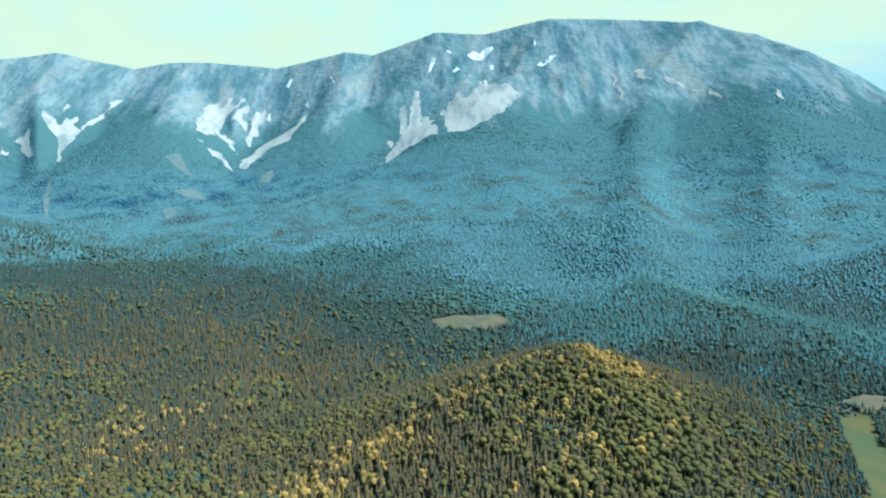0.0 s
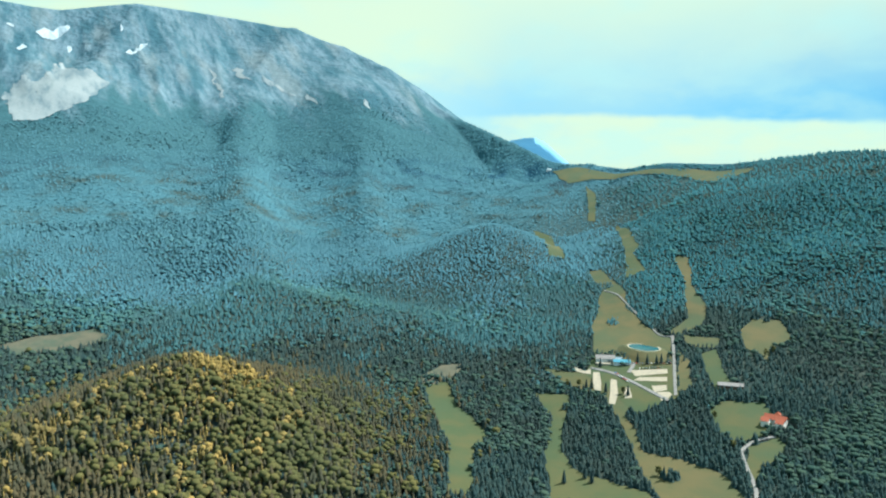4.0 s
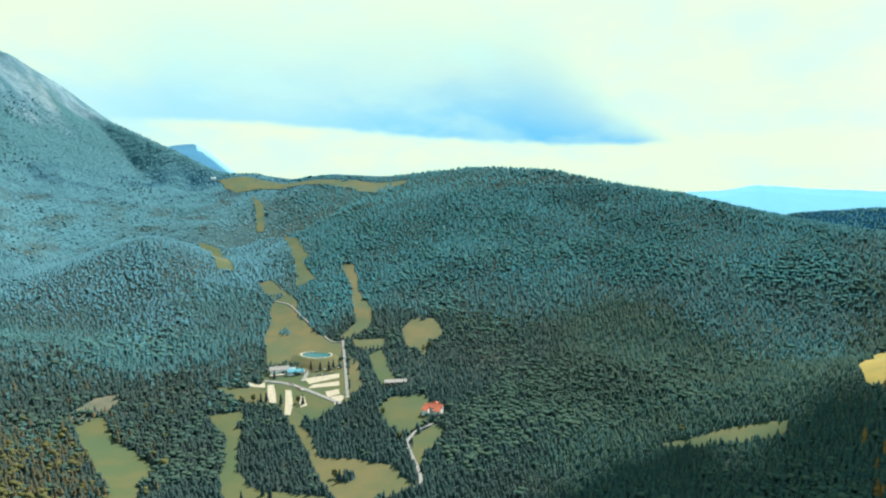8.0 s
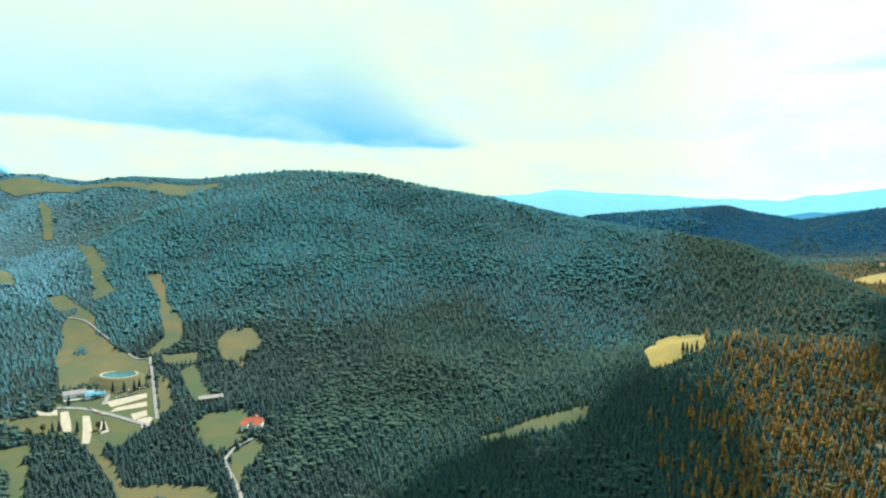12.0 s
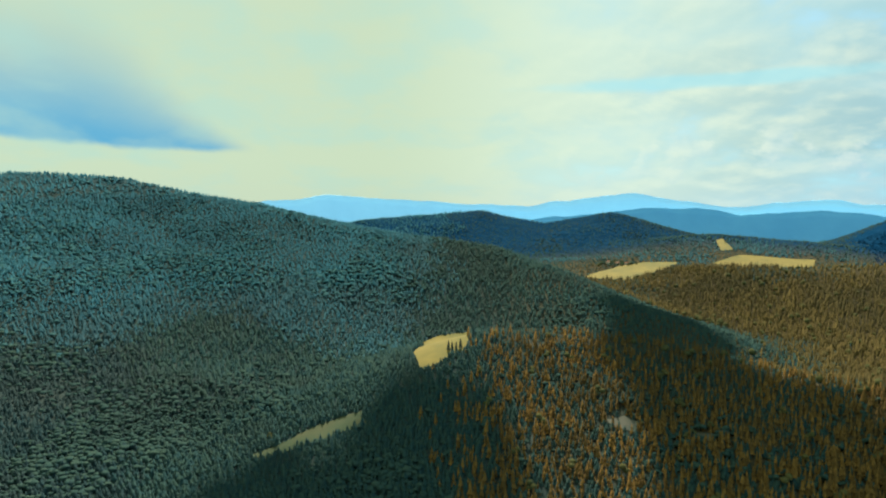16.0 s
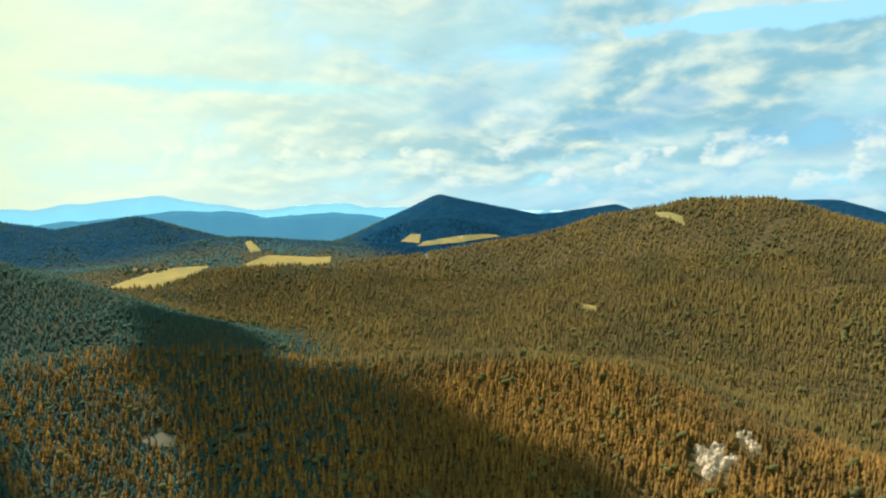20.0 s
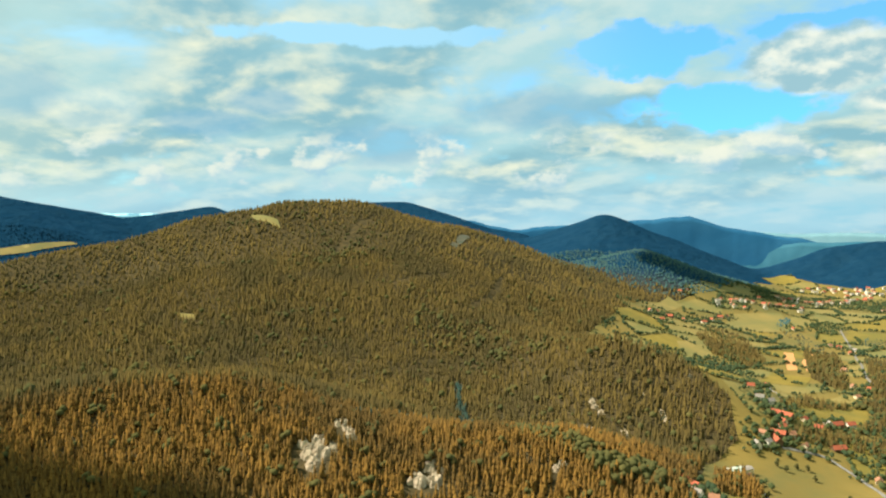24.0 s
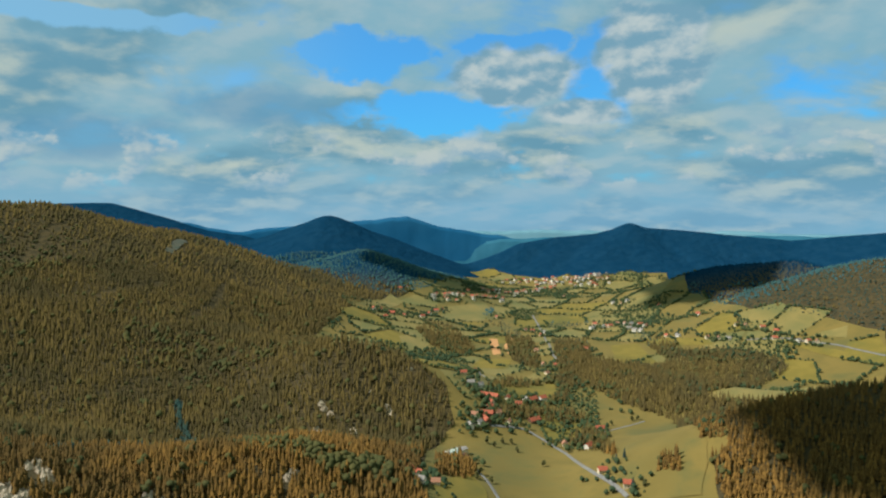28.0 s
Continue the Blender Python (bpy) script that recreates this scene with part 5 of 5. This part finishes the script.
def house_parts(root, length, width, eaves, ridge_up, wall, roof, storeys=2, windows=3, chimneys=1, base=-4.0):
    """A gabled house along x: walls, roof with eaves, chimney, door, windows."""
    w, top = width / 2, eaves + ridge_up
    part("wall", prism([(-w, base), (w, base), (w, eaves), (0, top), (-w, eaves)], -length / 2, length / 2), wall, root)
    over, t = 0.9, 0.35
    drop = over * ridge_up / w
    cover = part("roof", prism([(-w - over, eaves - drop + 0.05), (0, top + 0.05), (w + over, eaves - drop + 0.05), (w + over, eaves - drop + 0.05 + t), (0, top + t + 0.1), (-w - over, eaves - drop + 0.05 + t)],
                       -length / 2 - over, length / 2 + over), roof, root)
    for k in range(chimneys):
        cx = length * (-0.2 + 0.4 * k)
        part("chimney", box(cx - 0.45, cx + 0.45, 0.6, 1.5, top - 1.2, top + 1.3, bevel=0.05), BRICK, cover)
    part("door", box(-0.6, 0.6, -w - 0.06, -w + 0.05, 0.0, 2.1, bevel=0.02), TIMBER, root, "dark timber door")
    gap = length / windows
    for side in (-1, 1):
        for s in range(storeys):
            for k in range(windows):
                x = -length / 2 + gap * (k + 0.5)
                if side < 0 and s == 0 and abs(x) < 1.4:
                    continue
                z = 1.1 + 2.8 * s
                part("window", box(x - 0.65, x + 0.65, side * w - 0.05, side * w + 0.05, z, z + 1.35, bevel=0.02), GLASS, root)


def settle(x, y):
    return ground_at(x, y) + 0.6 + 0.0006 * math.hypot(x, y)


# ---- houses of the valley ----
HOUSE_KINDS = [
    ("house", "white farmhouse with a red tiled gable roof", 17, 11, 5.4, 4.6, PLASTER, RED_TILE, 2, 4, 1),
    ("house", "cream village house with an orange-red tiled roof", 13, 10, 5.2, 4.2, CREAM, RED_TILE, 2, 3, 1),
    ("house", "white village house with a grey slate roof", 14, 10, 5.4, 4.4, PLASTER, GREY_TILE, 2, 3, 1),
    ("house", "cream house with a brown tiled roof", 12, 9.5, 5.2, 4.0, CREAM, BROWN_TILE, 2, 3, 1),
    ("barn", "long timber barn with a red tiled roof", 24, 11, 4.8, 5.0, TIMBER, RED_TILE, 1, 3, 0),
]
models = []


def place(kind, x, y, turn, group):
    m = pose(x, y, settle(x, y), 0, 0, turn)
    if kind < len(models) and models[kind]:
        ob = copy_thing(models[kind], m)
    else:
        name, label, *dims = HOUSE_KINDS[kind]
        ob = thing(name, label, "barn" if name == "barn" else "house")
        house_parts(ob, *dims)
        models.append(ob)
        ob.matrix_basis = m
    ob["group"] = group
    return ob


rnd = random.Random(5)
for k in range(5):
    x, y = HOUSES_RED[k]
    place((0, 1, 2, 3, 4)[k] if k not in (2, 3) else (2, 3)[k - 2], x, y, rnd.uniform(0, 180), "village houses")
for k, (x, y) in enumerate(HOUSES_RED[5:]):
    place(rnd.choice((0, 1, 1, 4)), x, y, rnd.uniform(0, 180), "village houses")
for x, y in HOUSES_GREY:
    place(rnd.choice((2, 3)), x, y, rnd.uniform(0, 180), "village houses")
for x, y in FARMS_RED:
    place(rnd.choice((0, 1, 4)), x, y, rnd.uniform(0, 180), "valley farms")
for x, y in FARMS_GREY:
    place(rnd.choice((2, 3, 1)), x, y, rnd.uniform(0, 180), "valley farms")

works = thing("works", "pale works with a low grey-green hall roof beside the village meadow", "works")
house_parts(works, 26, 15, 5.0, 2.6, PLASTER, PALE_ROOF, 1, 6, 0)
part("shed", prism([(-6, -4), (6, -4), (6, 4.0), (0, 5.6), (-6, 4.0)], -31, -13.6), CREAM, works, "long pale store shed")
part("shed_roof", prism([(-6.8, 3.9), (0, 5.8), (6.8, 3.9), (6.8, 4.2), (0, 6.1), (-6.8, 4.2)], -31.6, -13.5), GREY_TILE, works, "grey slate shed roof")
part("silo", box(14, 18, -4, 0, -4, 9.5, bevel=0.3), PLASTER, works, "pale square silo")
part("yard", box(-30, 18, -19, -8.4, -4, 0.3, bevel=0.1), GRAVEL, works, "pale gravel yard")
works.matrix_basis = pose(-208, -1062, settle(-208, -1062), 0, 0, 35)
# the small town at the valley's end
STREETS = [[(-444, -2627), (-651, -2715), (-803, -2774)], [(-715, -2872), (-942, -3108), (-1208, -3204)], [(-948, -3440), (-1148, -3378), (-1365, -3219), (-1454, -3144)],
           [(-1097, -3319), (-1236, -3279), (-1346, -3105)], [(-927, -2205), (-1012, -2185), (-1036, -2103), (-1048, -2007)], [(-980, -3420), (-1250, -3330), (-1400, -3230)]]
TOWN_KINDS = [("town_house", "white town house with a grey roof", PLASTER, GREY_TILE), ("town_house", "cream town house with a red roof", CREAM, RED_TILE),
              ("town_house", "white town house with a brown roof", PLASTER, BROWN_TILE)]
town = []
for name, label, wall, roof in TOWN_KINDS:
    ob = thing(name, label, "house", "town houses")
    house_parts(ob, 16, 12, 7.5, 4.5, wall, roof, 1, 2, 1)
    town.append(ob)
spots = []
for line in STREETS:
    for (ax, ay), (bx, by) in zip(line, line[1:]):
        d = math.hypot(bx - ax, by - ay)
        for k in range(int(d / 22)):
            side = rnd.choice((-1, 1)) * rnd.uniform(10, 34)
            x, y = ax + (bx - ax) * k * 22 / d - (by - ay) / d * side, ay + (by - ay) * k * 22 / d + (bx - ax) / d * side
            if all((x - p) ** 2 + (y - q) ** 2 > 360 for p, q in spots):
                spots.append((x, y))
for k, (x, y) in enumerate(spots):
    m = pose(x, y, settle(x, y), 0, 0, rnd.uniform(0, 180))
    if k < 3:
        town[k].matrix_basis = m
    else:
        copy_thing(rnd.choice(town), m)
church = thing("church", "white church with a slender dark spire", "church")
house_parts(church, 24, 12, 9, 6, PLASTER, GREY_TILE, 1, 4, 0)
part("tower", box(12, 18, -3, 3, -2, 22, bevel=0.1), PLASTER, church)
spire = bmesh.new()
bmesh.ops.create_cone(spire, cap_ends=True, segments=8, radius1=4.0, radius2=0.1, depth=16, matrix=Matrix.Translation((15, 0, 30)))
part("spire", spire, GREY_TILE, church, "dark slate spire")
church.matrix_basis = pose(-1180, -3290, settle(-1180, -3290), 0, 0, 30)

# ---- the lodge with its pond and parking ----
lodge = thing("lodge", "white alpine lodge with pale and grey roofs beside the car park", "lodge")
house_parts(lodge, 30, 13, 6.5, 4.5, PLASTER, GREY_TILE, 2, 6, 2)
part("annex", prism([(-5, -4), (5, -4), (5, 4.2), (0, 7.2), (-5, 4.2)], 15.2, 27), TIMBER, lodge, "dark timber annex")
part("annex_roof", prism([(-6, 3.8), (0, 7.4), (6, 3.8), (6, 4.2), (0, 7.8), (-6, 4.2)], 14.8, 27.8), SNOW, lodge, "white sheet-metal roof")
part("terrace", box(-16, 16, -17, -6.6, -4, 0.4, bevel=0.1), GRAVEL, lodge, "pale paved terrace")
lodge.matrix_basis = pose(823, 783, settle(823, 783), 0, 0, -42)
hall = thing("ski_hall", "low hall with a bright blue sheet roof", "hall")
house_parts(hall, 26, 14, 4.5, 2.4, PLASTER, BLUE_ROOF, 1, 6, 0)
hall.matrix_basis = pose(834, 757, settle(834, 757), 0, 0, -42)
shed = thing("shed", "long grey-roofed shed at the wood's edge", "shed")
house_parts(shed, 34, 11, 3.6, 3.0, TIMBER, GREY_TILE, 1, 6, 0)
shed.matrix_basis = pose(882, 590, settle(882, 590), 0, 0, -52)
hut = thing("summit_hut", "small white hut high on the pass", "hut")
house_parts(hut, 18, 10, 5, 4, PLASTER, SNOW, 1, 4, 1)
hut.matrix_basis = pose(1957, 2200, settle(1957, 2200), 0, 0, -30)
hotel = thing("hotel", "white inn with several red-tiled wings", "inn")
house_parts(hotel, 26, 12, 6.5, 4.5, PLASTER, RED_TILE, 2, 6, 2)
for dx, name in ((-9, "wing"), (9, "wing")):
    part(name, prism([(-17, -4), (-6.05, -4), (-6.05, 6), (-11.5, 9.4), (-17, 6)], dx - 4.5, dx + 4.5), PLASTER, hotel)
    part("wing_roof", prism([(-18, 5.4), (-11.5, 9.5), (-5, 5.4), (-5, 5.8), (-11.5, 9.9), (-18, 5.8)], dx - 5.2, dx + 5.2), RED_TILE, hotel, "red tiled wing roof")
part("tower", box(-3, 3, 6.1, 12, -4, 9.5, bevel=0.1), PLASTER, hotel)
cap = bmesh.new()
bmesh.ops.create_cone(cap, cap_ends=True, segments=4, radius1=5.4, radius2=0.1, depth=4, matrix=Matrix.Translation((0, 9.05, 11.5)) @ Matrix.Rotation(radians(45), 4, "Z"))
part("tower_roof", cap, RED_TILE, hotel, "pyramid of red tiles")
hotel.matrix_basis = pose(833, 490, settle(833, 490), 0, 0, -75)


level = max(ground_at(x, y) for x, y in POND) + 0.5
c = np.mean(POND, axis=0)
ring = np.array(outline(POND, 4, 0.6))
for _ in range(5):
    ring = (np.roll(ring, 1, 0) + 2 * ring + np.roll(ring, -1, 0)) / 4


def rim(name, steps, mat, label):
    """A band round the pond: each step is a scale of its outline and a height."""
    bm = bmesh.new()
    loops = [[bm.verts.new((c[0] + (x - c[0]) * k, c[1] + (y - c[1]) * k, level + dz)) for x, y in ring] for k, dz in steps]
    for a, b in zip(loops, loops[1:]):
        for k in range(len(a)):
            bm.faces.new((a[k], a[(k + 1) % len(a)], b[(k + 1) % len(a)], b[k]))
    tagged(part(name, bm, mat, None), label, "bank", kind="structure")


rim("pond_bank", ((1.0, -0.8), (1.03, 0.5), (1.12, 0.6)), GRAVEL, "pale gravel rim round the reservoir pond")
rim("pond_dam", ((1.12, 0.58), (1.35, 0.0), (1.9, -6.0), (2.6, -16.0)), HAY, "grassy dam holding the reservoir pond")
pool = bmesh.new()
pool.faces.new([pool.verts.new((c[0] + (x - c[0]) * 1.01, c[1] + (y - c[1]) * 1.01, level)) for x, y in ring])
tagged(part("water", pool, WATER, None), "still turquoise reservoir pond", "pond", kind="structure")


def car_model(paint):
    ob = thing("parked_car", "parked car on the gravel car park", "car", "parked cars")
    part("body", prism([(-0.9, 0.35), (0.9, 0.35), (0.9, 0.85), (0.8, 0.95), (-0.8, 0.95), (-0.9, 0.85)], -2.1, 2.1), paint, ob)
    part("cabin", prism([(-0.8, 0.95), (0.8, 0.95), (0.62, 1.48), (-0.62, 1.48)], -1.5, 0.8), GLASS, ob, "dark glazed cabin")
    part("roof", box(-1.2, 0.5, -0.62, 0.62, 1.48, 1.53, bevel=0.02), paint, ob)
    for x in (-1.3, 1.3):
        for y in (-0.82, 0.82):
            bm = bmesh.new()
            bmesh.ops.create_cone(bm, cap_ends=True, segments=12, radius1=0.33, radius2=0.33, depth=0.22, matrix=Matrix.Translation((x, y, 0.33)) @ Matrix.Rotation(radians(90), 4, "X"))
            part("wheel", bm, RUBBER, ob)
    return ob


cars = [car_model(p) for p in CAR_PAINT]
CAR_ROWS = [((842, 745), (884, 700), 14), ((838, 722), (862, 700), 8), ((800, 738), (790, 705), 7)]
n = 0
for (ax, ay), (bx, by), count in CAR_ROWS:
    turn = math.degrees(math.atan2(by - ay, bx - ax)) + 90
    for k in range(count):
        x, y = ax + (bx - ax) * k / (count - 1), ay + (by - ay) * k / (count - 1)
        m = pose(x, y, settle(x, y) + 1.2, 0, 0, turn + rnd.uniform(-4, 4))
        if n < 4:
            cars[n].matrix_basis = m
        else:
            copy_thing(rnd.choice(cars), m)
        n += 1


# ---- single trees ----
def leafy_tree(seed, label):
    ob = thing("tree", label, "tree", "single trees of the meadows")
    bm = bmesh.new()
    bmesh.ops.create_cone(bm, cap_ends=True, segments=8, radius1=0.45, radius2=0.18, depth=6, matrix=Matrix.Translation((0, 0, 2.4)))
    part("trunk", bm, BARK, ob)
    r = random.Random(seed)
    vs, fs, base = [], [], 0
    for k in range(26):
        v, f = ball(1, seed * 50 + k)
        h = r.uniform(0.0, 1.0)
        q = 3.6 * math.sqrt(max(0.05, 1 - (2 * h - 0.9) ** 2)) * r.uniform(0.4, 1.0)
        a = r.uniform(0, 6.283)
        v = v * r.uniform(0.9, 1.7) + (q * math.cos(a), q * math.sin(a), 3.2 + 8.0 * h)
        vs.append(v), fs.append(f + base)
        base += len(v)
    crown = mesh_object("crown", np.concatenate(vs), np.concatenate(fs), OLIVE)
    crown.parent = ob
    for a in (0.4, 2.5, 4.6):
        bm = bmesh.new()
        m = Matrix.Translation((0.9 * math.cos(a), 0.9 * math.sin(a), 4.6)) @ Matrix.Rotation(a, 4, "Z") @ Matrix.Rotation(radians(50), 4, "Y")
        bmesh.ops.create_cone(bm, cap_ends=True, segments=6, radius1=0.16, radius2=0.06, depth=3.0, matrix=m)
        part("limb", bm, BARK, ob)
    return ob


def fir_tree(seed, label):
    ob = thing("spruce_tree", label, "tree", "single trees of the meadows")
    bm = bmesh.new()
    bmesh.ops.create_cone(bm, cap_ends=True, segments=8, radius1=0.35, radius2=0.08, depth=12, matrix=Matrix.Translation((0, 0, 5.4)))
    part("trunk", bm, BARK, ob)
    v, f = spruce_shape(9, 12)
    crown = mesh_object("crown", v * (19, 19, 17), f, SPRUCE)
    crown.parent = ob
    return ob


LEAFY = [(-329, -1133), (-330, -1100), (-313, -1133), (-283, -1129), (-294, -1118), (-532, -1274), (-562, -1225), (-626, -1243), (-435, -940), (-426, -824), (-244, -945), (-227, -1810),
         (-252, -1823), (-462, -1219), (-490, -1260), (-354, -1029), (-223, -952), (-234, -976), (-612, -1241), (729, 747), (716, 760), (620, 505), (1024, 611), (1008, 614),
         (788, 549), (757, 684), (738, 487), (915, 156)]
FIRS = [(730, 733), (737, 729), (617, 494), (547, 550), (546, 538), (519, 555), (855, 742), (861, 727), (869, 715), (877, 712), (758, 675), (800, 772), (743, 705), (1051, -102),
        (1043, -107), (1038, -113), (1047, -121), (1074, -145), (-448, -930), (-433, -926), (-415, -834), (-497, -1101)]
models_l = [leafy_tree(k, "round-crowned broadleaf tree standing alone in a meadow") for k in (3, 4)]
models_f = [fir_tree(5, "dark pointed spruce standing alone in a meadow")]
for group, spots in ((models_l, LEAFY), (models_f, FIRS)):
    for k, (x, y) in enumerate(spots):
        m = pose(x, y, settle(x, y), 0, 0, rnd.uniform(0, 360))
        if k < len(group):
            group[k].matrix_basis = m
        else:
            copy_thing(rnd.choice(group), m)


# ---- limestone crags in the woods ----
def crag(spots, seed):
    """A weathered crag: jagged faces and ledges breaking out of the slope."""
    cx, cy = spots[0][0], spots[0][1]
    ob = thing("rock_outcrop", "pale weathered limestone crag among brown spruces" if len(spots) > 3 else "small pale limestone crag on a wooded slope", "rock", "limestone crags")
    base = ground_at(cx, cy)
    n = 22
    u, v = np.meshgrid(np.linspace(-1, 1, n), np.linspace(-1, 1, n), indexing="ij")
    i, j = np.meshgrid(np.arange(n - 1), np.arange(n - 1), indexing="ij")
    a = (i * n + j).ravel()
    quads = np.stack([a, a + n, a + n + 1, a + 1], 1)
    for k, (x, y, size) in enumerate(spots):
        px, py = x + u * size * 0.8, y + v * size * 0.8
        px = px + 0.10 * size * fractal(px, py, size * 0.35, 2, seed + 3)
        edge = np.hypot(u, v) + 0.45 * fractal(px, py, size * 0.7, 3, seed + 5)
        rib = 1 - np.abs(fractal(px, py, size * 0.55, 4, seed)) * 1.6
        ledge = np.floor((rib + 0.25 * fractal(px, py, size * 0.25, 2, seed + 9)) * 4) / 4
        rise = (0.45 * rib + 0.55 * ledge) * (1 - smooth(edge, 0.45, 0.95))
        z = relief(px, py) + size * (0.66 * rise - 0.08) - base
        face = mesh_object("rock_face", np.stack([(px - cx).ravel(), (py - cy).ravel(), z.ravel()], 1), quads, LIMESTONE, False)
        face.parent = ob
    ob.matrix_basis = pose(cx, cy, base)


for k, spots in enumerate(CRAGS):
    crag(spots, 30 + k)
